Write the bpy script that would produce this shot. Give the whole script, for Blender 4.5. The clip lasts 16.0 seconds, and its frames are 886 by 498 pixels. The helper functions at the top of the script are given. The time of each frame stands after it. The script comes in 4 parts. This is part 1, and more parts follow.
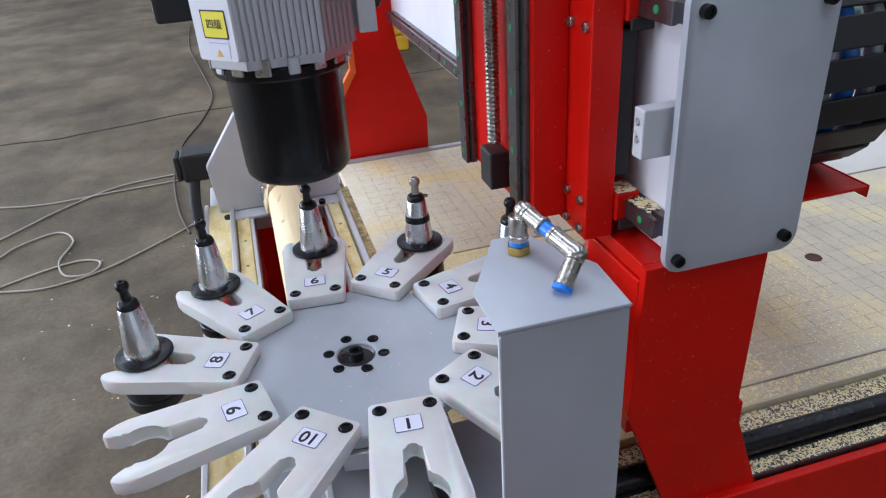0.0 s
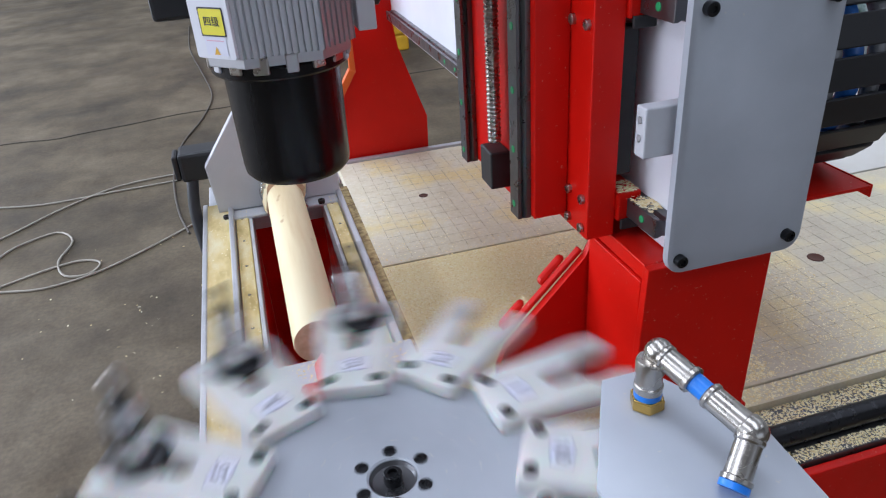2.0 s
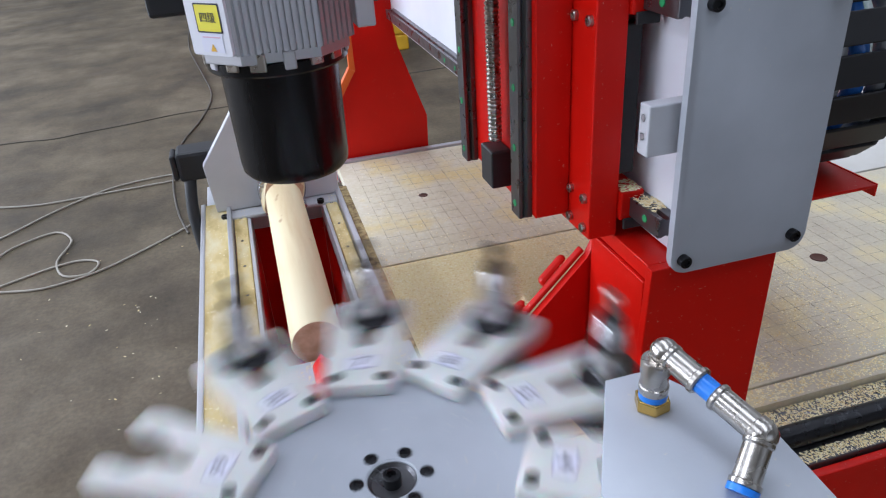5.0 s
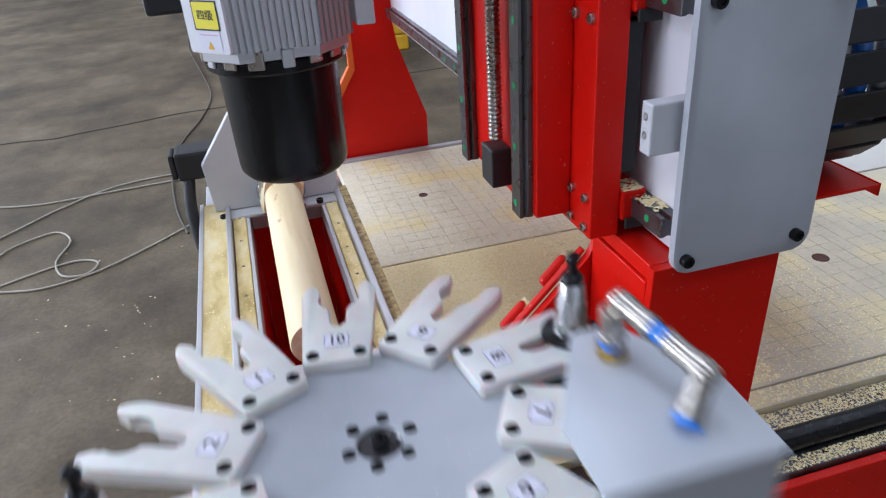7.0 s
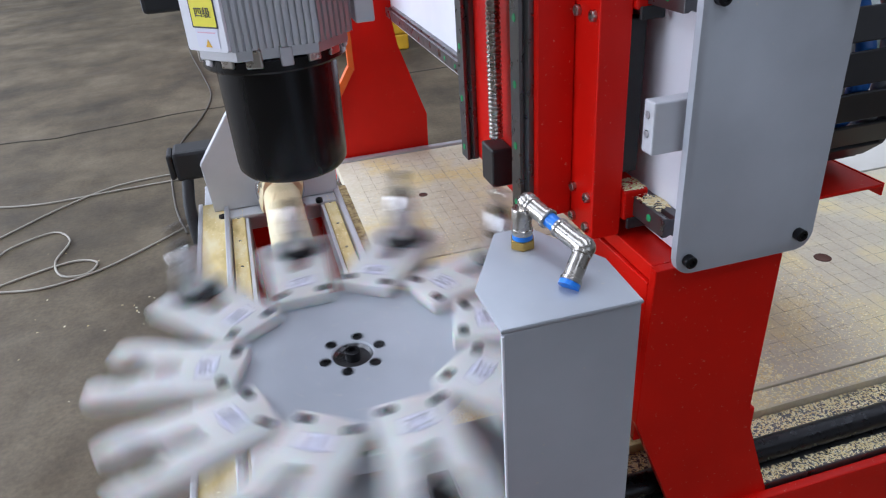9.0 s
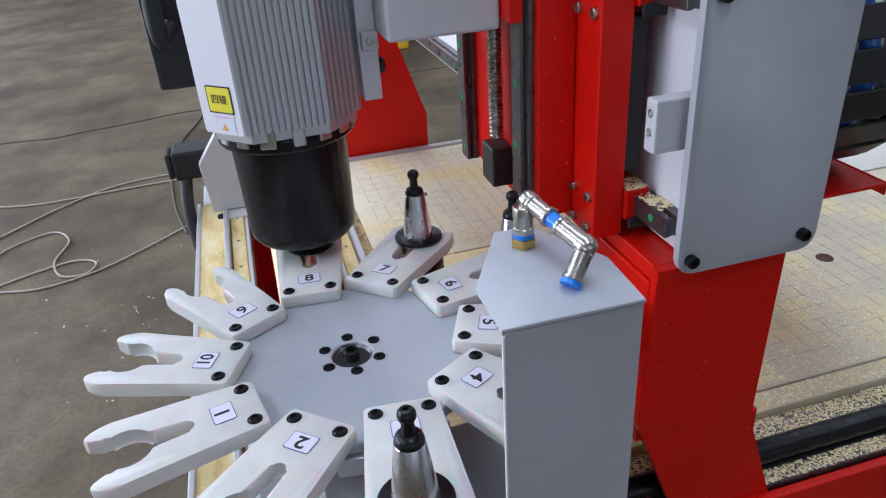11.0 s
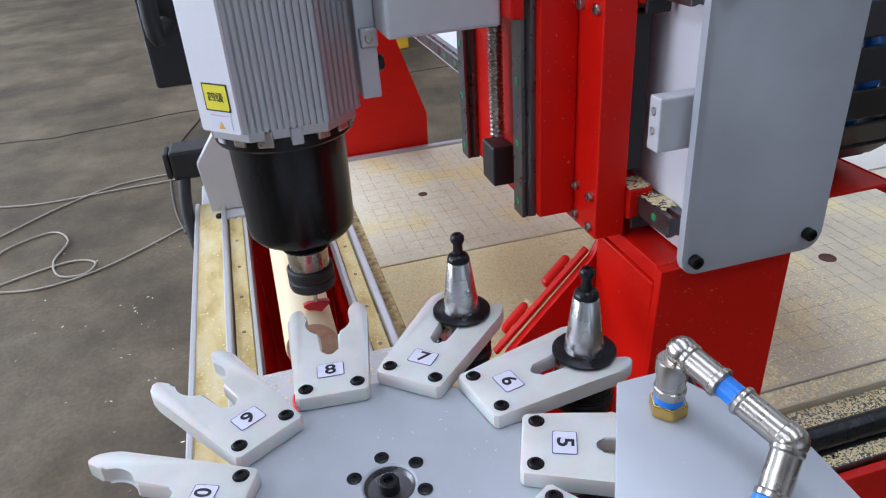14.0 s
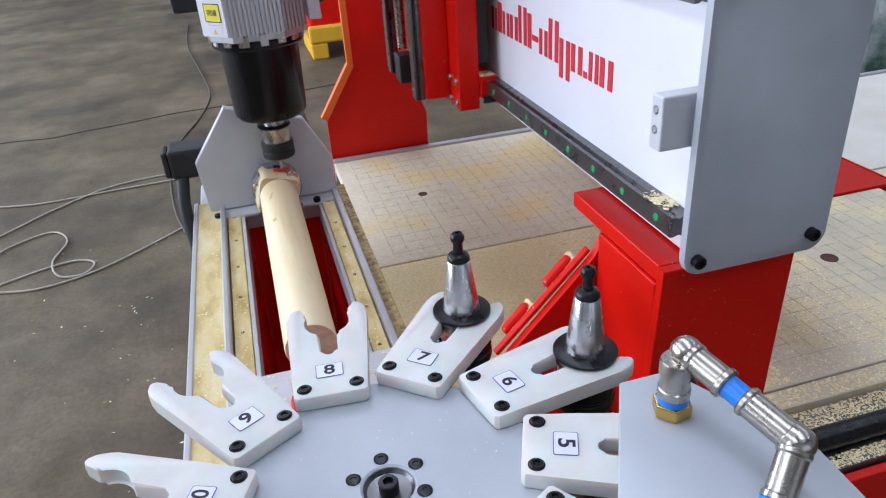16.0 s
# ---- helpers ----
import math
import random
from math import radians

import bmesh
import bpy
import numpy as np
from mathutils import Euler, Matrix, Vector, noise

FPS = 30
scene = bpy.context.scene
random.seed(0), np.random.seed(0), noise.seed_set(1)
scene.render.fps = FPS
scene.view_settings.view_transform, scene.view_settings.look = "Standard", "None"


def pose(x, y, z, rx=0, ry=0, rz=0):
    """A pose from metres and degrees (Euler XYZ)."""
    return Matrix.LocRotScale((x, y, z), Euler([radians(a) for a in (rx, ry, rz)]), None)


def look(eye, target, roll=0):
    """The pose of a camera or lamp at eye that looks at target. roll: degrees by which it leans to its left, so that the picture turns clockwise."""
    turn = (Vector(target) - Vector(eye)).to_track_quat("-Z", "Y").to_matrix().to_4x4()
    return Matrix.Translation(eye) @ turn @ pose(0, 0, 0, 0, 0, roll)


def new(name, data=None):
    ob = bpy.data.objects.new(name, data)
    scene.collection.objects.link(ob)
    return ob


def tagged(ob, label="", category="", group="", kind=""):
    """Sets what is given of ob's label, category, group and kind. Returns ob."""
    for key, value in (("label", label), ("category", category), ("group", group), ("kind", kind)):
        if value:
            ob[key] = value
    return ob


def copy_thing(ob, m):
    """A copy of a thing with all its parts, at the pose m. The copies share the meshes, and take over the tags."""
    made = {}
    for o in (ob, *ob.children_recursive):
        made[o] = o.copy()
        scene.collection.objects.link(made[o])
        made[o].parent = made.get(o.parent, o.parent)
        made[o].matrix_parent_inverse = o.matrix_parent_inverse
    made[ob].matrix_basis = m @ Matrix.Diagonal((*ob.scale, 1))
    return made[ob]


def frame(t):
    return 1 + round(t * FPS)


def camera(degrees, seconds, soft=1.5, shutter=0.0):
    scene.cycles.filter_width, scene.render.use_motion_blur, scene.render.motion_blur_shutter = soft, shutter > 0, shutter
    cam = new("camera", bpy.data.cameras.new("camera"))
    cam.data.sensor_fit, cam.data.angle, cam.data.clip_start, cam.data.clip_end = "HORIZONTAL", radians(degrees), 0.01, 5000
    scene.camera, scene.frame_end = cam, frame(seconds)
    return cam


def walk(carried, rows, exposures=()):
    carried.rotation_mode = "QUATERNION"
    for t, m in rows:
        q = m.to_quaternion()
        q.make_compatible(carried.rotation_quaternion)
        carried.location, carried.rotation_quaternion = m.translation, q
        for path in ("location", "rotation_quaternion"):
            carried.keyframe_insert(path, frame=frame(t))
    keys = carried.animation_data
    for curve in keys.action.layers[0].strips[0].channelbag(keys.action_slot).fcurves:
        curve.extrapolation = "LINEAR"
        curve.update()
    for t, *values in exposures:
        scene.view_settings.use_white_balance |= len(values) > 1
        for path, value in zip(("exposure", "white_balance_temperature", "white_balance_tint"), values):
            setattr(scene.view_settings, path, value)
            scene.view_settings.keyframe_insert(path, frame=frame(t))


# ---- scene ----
H = 1.43                                   # height of the origin of the plan over the floor
EYE = Vector((0.0, 0.0, H))
FWD = Vector((0.21578, 0.84883, -0.48262))
cam = camera(63.86, 16.0, soft=1.15, shutter=0.9)


def eye_row(t):
    d = 0.72 * (1 - 1 / (1 + 0.00448 * (t - 8)))
    p = EYE + FWD * d
    return t, pose(p.x, p.y, p.z, 61.0793, 3.6374, -16.2705)


walk(cam, [eye_row(t) for t in (0, 4, 8, 12, 16)], exposures=[(0, -0.54, 5850, 15), (16, -0.54, 5850, 15)])

# ---- light ----
world = bpy.data.worlds.new("world")
scene.world = world
world.use_nodes = True
wn = world.node_tree
sky = wn.nodes.new("ShaderNodeTexSky")
sky.sky_type, sky.sun_disc = "NISHITA", False
sky.sun_elevation, sky.sun_rotation = radians(40), radians(250)
wn.nodes["Background"].inputs[1].default_value = 0.10
wn.links.new(sky.outputs[0], wn.nodes["Background"].inputs[0])


def area(name, eye, target, sx, sy, watts, colour):
    d = bpy.data.lights.new(name, "AREA")
    d.shape, d.size, d.size_y, d.energy, d.color = "RECTANGLE", sx, sy, watts, colour
    ob = new(name, d)
    ob.matrix_world = look(eye, target)
    return ob


# daylight in the roof strips and in the tall windows of the west side; the south lamp is an added fill
COOL = (0.90, 0.95, 1.0)
for i, x in enumerate((-4.5, 0.3, 5.0)):
    area("skylight", (x, 3.5, 5.95), (x, 3.5, 0), 1.4, 13.0, (490, 350, 190)[i], COOL)
for y in (1.5, 5.0, 8.5, 12.0):
    area("window_light", (-8.9, y, 2.6), (0, y, 1.2), 3.0, 2.8, 470, COOL)
# added fill from behind the camera, lifts the sides that face south
area("front_fill", (1.5, -5.9, 1.9), (1.5, 0, 1.2), 4.4, 3.4, 38, COOL)

# ---- materials ----


def principled(name, colour, rough=0.5, metal=0.0, **extra):
    m = bpy.data.materials.new(name)
    m.use_nodes = True
    b = m.node_tree.nodes["Principled BSDF"]
    b.inputs["Base Color"].default_value = (*colour, 1)
    b.inputs["Roughness"].default_value = rough
    b.inputs["Metallic"].default_value = metal
    for k, v in extra.items():
        b.inputs[k.replace("_", " ")].default_value = v
    return m


def coords(m, scale=(1, 1, 1), space="Object"):
    nt = m.node_tree
    tc, mp = nt.nodes.new("ShaderNodeTexCoord"), nt.nodes.new("ShaderNodeMapping")
    mp.inputs["Scale"].default_value = scale
    nt.links.new(tc.outputs[space], mp.inputs[0])
    return mp.outputs[0]


def noise_tex(m, scale, detail=4, stretch=(1, 1, 1), rough=0.55):
    nt = m.node_tree
    n = nt.nodes.new("ShaderNodeTexNoise")
    n.inputs["Scale"].default_value, n.inputs["Detail"].default_value = scale, detail
    n.inputs["Roughness"].default_value = rough
    nt.links.new(coords(m, stretch), n.inputs["Vector"])
    return n.outputs["Fac"]


def ramp(m, fac, stops):
    nt = m.node_tree
    r = nt.nodes.new("ShaderNodeValToRGB")
    while len(r.color_ramp.elements) < len(stops):
        r.color_ramp.elements.new(0.5)
    for e, (p, c) in zip(r.color_ramp.elements, stops):
        e.position, e.color = p, (*c, 1) if len(c) == 3 else c
    nt.links.new(fac, r.inputs[0])
    return r.outputs["Color"]


def mix(m, fac, a, b, blend="MIX"):
    nt = m.node_tree
    x = nt.nodes.new("ShaderNodeMix")
    x.data_type, x.blend_type = "RGBA", blend
    for sock, v in ((x.inputs[0], fac), (x.inputs[6], a), (x.inputs[7], b)):
        if isinstance(v, bpy.types.NodeSocket):
            nt.links.new(v, sock)
        elif isinstance(v, (int, float)):
            sock.default_value = v
        else:
            sock.default_value = (*v, 1)
    return x.outputs[2]


def put(m, socket, value):
    m.node_tree.links.new(value, m.node_tree.nodes["Principled BSDF"].inputs[socket])


def relief(m, height, strength, distance=0.001):
    nt = m.node_tree
    b = nt.nodes.new("ShaderNodeBump")
    b.inputs["Strength"].default_value, b.inputs["Distance"].default_value = strength, distance
    nt.links.new(height, b.inputs["Height"])
    nt.links.new(b.outputs[0], nt.nodes["Principled BSDF"].inputs["Normal"])


def grey_value(m, fac, lo, hi):
    return ramp(m, fac, [(0.25, (lo,) * 3), (0.75, (hi,) * 3)])


def paint(name, colour, rough, vary=0.12, peel=0.06, coat=0.0):
    """Sprayed enamel: faint cloudiness, orange peel, uneven gloss, specks of dust."""
    m = principled(name, colour, rough, Coat_Weight=coat)
    c = Vector(colour)
    base = ramp(m, noise_tex(m, 9, 5), [(0.3, tuple(c * (1 - vary))), (0.7, tuple(c * (1 + vary * 0.6)))])
    specks = ramp(m, noise_tex(m, 260, 2), [(0.70, (0, 0, 0)), (0.76, (0.35, 0.35, 0.35))])
    put(m, "Base Color", mix(m, specks, base, (0.62, 0.56, 0.42)))
    put(m, "Roughness", grey_value(m, noise_tex(m, 22, 4), rough * 0.8, rough * 1.25))
    relief(m, noise_tex(m, 700, 2), peel, 0.0006)
    return m


GREY = paint("grey_enamel", (0.43, 0.455, 0.495), 0.33)
LIGHT_GREY = paint("light_grey_enamel", (0.60, 0.61, 0.64), 0.4)
WHITE = paint("white_enamel", (0.78, 0.78, 0.83), 0.35, vary=0.04)
RED = paint("red_enamel", (0.66, 0.007, 0.0015), 0.34, vary=0.10)
RED.node_tree.nodes["Principled BSDF"].inputs["Specular IOR Level"].default_value = 0.22
# the red enamel again, window light put into its colour as orange
LIT_RED = paint("window_lit_red_enamel", (0.80, 0.14, 0.015), 0.4)
YELLOW = paint("yellow_enamel", (0.75, 0.42, 0.02), 0.5)

PLASTIC = principled("milky_plastic", (0.86, 0.86, 0.83), 0.38, Subsurface_Weight=0.45, Subsurface_Scale=0.008)
put(PLASTIC, "Base Color", ramp(PLASTIC, noise_tex(PLASTIC, 30, 5), [(0.3, (0.62, 0.62, 0.60)), (0.7, (0.71, 0.71, 0.695))]))
relief(PLASTIC, noise_tex(PLASTIC, 120, 4, (1, 6, 1)), 0.10, 0.0008)

BLACK_OXIDE = principled("black_oxide_steel", (0.018, 0.018, 0.02), 0.3, 0.6)
put(BLACK_OXIDE, "Roughness", grey_value(BLACK_OXIDE, noise_tex(BLACK_OXIDE, 90, 4), 0.2, 0.42))
NOSE = principled("black_anodised_nose", (0.005, 0.005, 0.006), 0.22, 0.0, Specular_IOR_Level=0.32)
put(NOSE, "Roughness", grey_value(NOSE, noise_tex(NOSE, 40, 4, (1, 1, 0.2)), 0.17, 0.30))
RUBBER = principled("black_rubber", (0.013, 0.013, 0.014), 0.6)
relief(RUBBER, noise_tex(RUBBER, 300, 3), 0.15)
MATT_BLACK = principled("matt_black_plastic", (0.016, 0.016, 0.018), 0.5)
relief(MATT_BLACK, noise_tex(MATT_BLACK, 500, 2), 0.12, 0.0005)
STEEL = principled("ground_steel", (0.56, 0.56, 0.57), 0.2, 1.0)
put(STEEL, "Roughness", grey_value(STEEL, noise_tex(STEEL, 60, 3), 0.25, 0.29))
CHROME = principled("nickel_plate", (0.47, 0.44, 0.40), 0.26, 1.0)
put(CHROME, "Roughness", grey_value(CHROME, noise_tex(CHROME, 80, 4), 0.20, 0.38))
BRASS = principled("brass", (0.66, 0.44, 0.13), 0.25, 1.0)
ALU = principled("cast_aluminium", (0.52, 0.52, 0.54), 0.42, 0.6)
put(ALU, "Roughness", grey_value(ALU, noise_tex(ALU, 70, 5), 0.34, 0.55))
relief(ALU, noise_tex(ALU, 400, 3), 0.08, 0.0006)
RAIL = principled("dark_rail_steel", (0.15, 0.15, 0.155), 0.3, 0.9)
put(RAIL, "Roughness", grey_value(RAIL, noise_tex(RAIL, 50, 4), 0.2, 0.45))
BLUE = principled("blue_plastic", (0.02, 0.20, 0.72), 0.3)
BLUE_TUBE = principled("blue_hose", (0.03, 0.16, 0.55), 0.3)
GREEN = principled("green_cap", (0.02, 0.33, 0.11), 0.45)
STICKER = principled("sticker_white", (0.76, 0.76, 0.86), 0.4)
PURPLE = principled("sticker_violet_edge", (0.10, 0.07, 0.28), 0.4)
INK = principled("black_print", (0.012, 0.010, 0.022), 0.45)
TAG_YELLOW = principled("tag_yellow", (0.83, 0.73, 0.02), 0.45)
PINK = principled("pale_pink_print", (0.72, 0.45, 0.55), 0.5)
RED_PRINT = principled("red_print", (0.62, 0.03, 0.04), 0.4)
BRAID = principled("braided_sleeve", (0.33, 0.33, 0.34), 0.45, 0.5)
relief(BRAID, noise_tex(BRAID, 420, 2), 0.6, 0.001)
CORD = principled("pale_cord", (0.38, 0.35, 0.29), 0.6)
DARK_CORD = principled("dark_cord", (0.085, 0.075, 0.06), 0.6)

# raw timber of the turned blank
TIMBER = principled("pale_pine", (0.80, 0.66, 0.40), 0.62)
grain = ramp(TIMBER, noise_tex(TIMBER, 26, 6, (1, 0.10, 1)), [(0.25, (0.66, 0.48, 0.24)), (0.5, (0.83, 0.70, 0.43)), (0.8, (0.90, 0.80, 0.55))])
knots = ramp(TIMBER, noise_tex(TIMBER, 34, 2, (1, 0.55, 1)), [(0.70, (0, 0, 0)), (0.78, (0.8, 0.8, 0.8))])
put(TIMBER, "Base Color", mix(TIMBER, knots, grain, (0.42, 0.22, 0.09)))
relief(TIMBER, noise_tex(TIMBER, 90, 5, (1, 0.06, 1)), 0.25)
END_GRAIN = principled("pine_end_grain", (0.66, 0.42, 0.27), 0.75)
put(END_GRAIN, "Base Color", ramp(END_GRAIN, noise_tex(END_GRAIN, 60, 5), [(0.3, (0.52, 0.30, 0.18)), (0.7, (0.74, 0.52, 0.36))]))

# fibreboard bed under a film of sawdust
BOARD = principled("dusty_fibreboard", (0.62, 0.54, 0.38), 0.85)
b1 = ramp(BOARD, noise_tex(BOARD, 3.2, 6), [(0.30, (0.86, 0.76, 0.48)), (0.50, (0.90, 0.79, 0.44)), (0.72, (0.92, 0.79, 0.40))])
b0 = ramp(BOARD, noise_tex(BOARD, 9, 7), [(0.30, (0.58, 0.52, 0.42)), (0.50, (0.66, 0.60, 0.48)), (0.70, (0.80, 0.68, 0.40))])
sep = BOARD.node_tree.nodes.new("ShaderNodeSeparateXYZ")
BOARD.node_tree.links.new(coords(BOARD), sep.inputs[0])
b1 = mix(BOARD, ramp(BOARD, sep.outputs[0], [(0.38, (0, 0, 0)), (0.62, (1, 1, 1))]), b1, b0)      # thick dust by the rotary axis, thinner further on
b2 = ramp(BOARD, noise_tex(BOARD, 190, 4), [(0.35, (0.46, 0.38, 0.22)), (0.5, (0.5, 0.5, 0.44)), (0.72, (0.74, 0.66, 0.46))])
put(BOARD, "Base Color", mix(BOARD, 0.28, b1, b2, "OVERLAY"))
relief(BOARD, noise_tex(BOARD, 260, 4), 0.5, 0.0015)
CLEAN_BOARD = principled("pale_fibreboard", (0.66, 0.64, 0.58), 0.8)
put(CLEAN_BOARD, "Base Color", ramp(CLEAN_BOARD, noise_tex(CLEAN_BOARD, 7, 6), [(0.3, (0.60, 0.57, 0.50)), (0.7, (0.70, 0.68, 0.63))]))
FAR_BOARD = principled("worn_pale_fibreboard", (0.62, 0.58, 0.48), 0.85)
put(FAR_BOARD, "Base Color", mix(FAR_BOARD, 0.5, ramp(FAR_BOARD, noise_tex(FAR_BOARD, 5, 7), [(0.3, (0.62, 0.55, 0.38)), (0.5, (0.70, 0.65, 0.52)), (0.62, (0.76, 0.64, 0.34))]), ramp(FAR_BOARD, noise_tex(FAR_BOARD, 120, 4), [(0.35, (0.42, 0.40, 0.36)), (0.65, (0.60, 0.58, 0.54))]), "OVERLAY"))
STRIP = principled("dusty_bed_strip", (0.62, 0.52, 0.30), 0.8)
put(STRIP, "Base Color", ramp(STRIP, noise_tex(STRIP, 40, 6, (1, 0.4, 1)), [(0.3, (0.52, 0.38, 0.14)), (0.5, (0.74, 0.59, 0.27)), (0.75, (0.82, 0.74, 0.50))]))
relief(STRIP, noise_tex(STRIP, 300, 3), 0.4)
CHIPS = principled("sawdust", (0.74, 0.60, 0.32), 0.85)
chip_var = CHIPS.node_tree.nodes.new("ShaderNodeNewGeometry").outputs["Random Per Island"]
put(CHIPS, "Base Color", ramp(CHIPS, chip_var, [(0.0, (0.78, 0.62, 0.29)), (0.5, (0.92, 0.80, 0.46)), (1.0, (0.95, 0.89, 0.66))]))
GROOVE = principled("groove_bottom", (0.52, 0.44, 0.28), 0.9)
put(GROOVE, "Base Color", ramp(GROOVE, noise_tex(GROOVE, 60, 4), [(0.4, (0.44, 0.38, 0.26)), (0.6, (0.70, 0.62, 0.44))]))
EDGE_BROWN = principled("brown_dusty_board", (0.36, 0.26, 0.12), 0.85)
put(EDGE_BROWN, "Base Color", ramp(EDGE_BROWN, noise_tex(EDGE_BROWN, 110, 5), [(0.35, (0.22, 0.15, 0.07)), (0.6, (0.50, 0.38, 0.17))]))
HOLE = principled("red_brown_hole", (0.09, 0.035, 0.022), 0.8)
JOINT = principled("dirt_in_joint", (0.045, 0.038, 0.028), 0.9)

CONCRETE = principled("stained_concrete", (0.2, 0.18, 0.15), 0.75)
f1 = ramp(CONCRETE, noise_tex(CONCRETE, 1.3, 8, (1, 1, 1), 0.65), [(0.34, (0.058, 0.044, 0.026)), (0.5, (0.120, 0.092, 0.054)), (0.66, (0.185, 0.148, 0.094))])
f2 = ramp(CONCRETE, noise_tex(CONCRETE, 4.0, 7, (1.3, 0.8, 1), 0.65), [(0.36, (0.66, 0.64, 0.60)), (0.60, (1, 1, 1))])
f3 = ramp(CONCRETE, noise_tex(CONCRETE, 55, 5), [(0.35, (0.80, 0.80, 0.80)), (0.65, (1.1, 1.1, 1.08))])
put(CONCRETE, "Base Color", mix(CONCRETE, 0.85, mix(CONCRETE, 0.8, f1, f2, "MULTIPLY"), f3, "MULTIPLY"))
put(CONCRETE, "Roughness", grey_value(CONCRETE, noise_tex(CONCRETE, 2.2, 6), 0.5, 0.85))
relief(CONCRETE, noise_tex(CONCRETE, 70, 6), 0.3, 0.004)
WRAP = principled("grey_green_film", (0.25, 0.31, 0.29), 0.4)
put(WRAP, "Base Color", ramp(WRAP, noise_tex(WRAP, 5, 6), [(0.38, (0.05, 0.10, 0.08)), (0.5, (0.22, 0.29, 0.27)), (0.62, (0.50, 0.54, 0.54))]))
relief(WRAP, noise_tex(WRAP, 9, 5), 0.8, 0.03)
PLASTER = principled("grey_plaster", (0.42, 0.42, 0.41), 0.85)
put(PLASTER, "Base Color", ramp(PLASTER, noise_tex(PLASTER, 0.8, 6), [(0.3, (0.34, 0.34, 0.33)), (0.7, (0.48, 0.48, 0.47))]))

# ---- mesh helpers ----


def part(name, bm, material, parent=None, label="", smooth=0.0):
    me = bpy.data.meshes.new(name)
    bmesh.ops.recalc_face_normals(bm, faces=bm.faces[:])
    bm.to_mesh(me)
    bm.free()
    for mt in material if isinstance(material, (list, tuple)) else (material,):
        me.materials.append(mt)
    if smooth:
        me.shade_smooth()
        me.set_sharp_from_angle(angle=radians(smooth))
    ob = new(name, me)
    if parent is not None:
        ob.parent = parent
    if label:
        ob["label"] = label
    return ob


def empty(name, m, label, category, group="", kind=""):
    ob = new(name)
    ob.empty_display_size = 0.02
    ob.matrix_basis = m
    return tagged(ob, label, category, group, kind)


def box(bm, x0, x1, y0, y1, z0, z1, bevel=0.0, seg=2):
    """A box in bm, its edges rounded."""
    made = bmesh.ops.create_cube(bm, size=1.0, matrix=Matrix.LocRotScale(((x0 + x1) / 2, (y0 + y1) / 2, (z0 + z1) / 2), None, (x1 - x0, y1 - y0, z1 - z0)))
    if bevel:
        edges = {e for v in made["verts"] for e in v.link_edges}
        bmesh.ops.bevel(bm, geom=list(edges), offset=bevel, segments=seg, profile=0.5, affect="EDGES")
    return bm


def boxed(*a, **k):
    return box(bmesh.new(), *a, **k)


def lathe(bm, profile, seg=32, m=None):
    """Turns (radius, height) pairs about z."""
    m = m or Matrix()
    rings = []
    for r, z in profile:
        if r < 1e-6:
            rings.append([bm.verts.new(m @ Vector((0, 0, z)))])
        else:
            rings.append([bm.verts.new(m @ Vector((r * math.cos(a), r * math.sin(a), z))) for a in (2 * math.pi * i / seg for i in range(seg))])
    for a, b in zip(rings, rings[1:]):
        for i in range(seg):
            j = (i + 1) % seg
            if len(a) == 1 and len(b) == 1:
                continue
            if len(a) == 1:
                bm.faces.new((a[0], b[i], b[j]))
            elif len(b) == 1:
                bm.faces.new((a[i], a[j], b[0]))
            else:
                bm.faces.new((a[i], a[j], b[j], b[i]))
    for ring in (rings[0], rings[-1]):
        if len(ring) > 2:
            bm.faces.new(ring)
    return bm


def turned(profile, seg=32, m=None):
    return lathe(bmesh.new(), profile, seg, m)


def slab(bm, outline, z0, z1, m=None, bevel=0.0):
    """An outline of (x, y) pairs given depth along z."""
    m = m or Matrix()
    lo = [bm.verts.new(m @ Vector((x, y, z0))) for x, y in outline]
    hi = [bm.verts.new(m @ Vector((x, y, z1))) for x, y in outline]
    n = len(outline)
    faces = [bm.faces.new(lo[::-1]), bm.faces.new(hi)]
    for i in range(n):
        faces.append(bm.faces.new((lo[i], lo[(i + 1) % n], hi[(i + 1) % n], hi[i])))
    if bevel:
        edges = list(faces[1].edges) + list(faces[0].edges)
        bmesh.ops.bevel(bm, geom=edges, offset=bevel, segments=2, profile=0.5, affect="EDGES")
    return bm


def slabbed(*a, **k):
    return slab(bmesh.new(), *a, **k)


def arc(cx, cy, r, a0, a1, n):
    return [(cx + r * math.cos(radians(a0 + (a1 - a0) * i / n)), cy + r * math.sin(radians(a0 + (a1 - a0) * i / n))) for i in range(n + 1)]


def rounded(x0, x1, y0, y1, r, n=5):
    return arc(x1 - r, y1 - r, r, 0, 90, n) + arc(x0 + r, y1 - r, r, 90, 180, n) + arc(x0 + r, y0 + r, r, 180, 270, n) + arc(x1 - r, y0 + r, r, 270, 360, n)


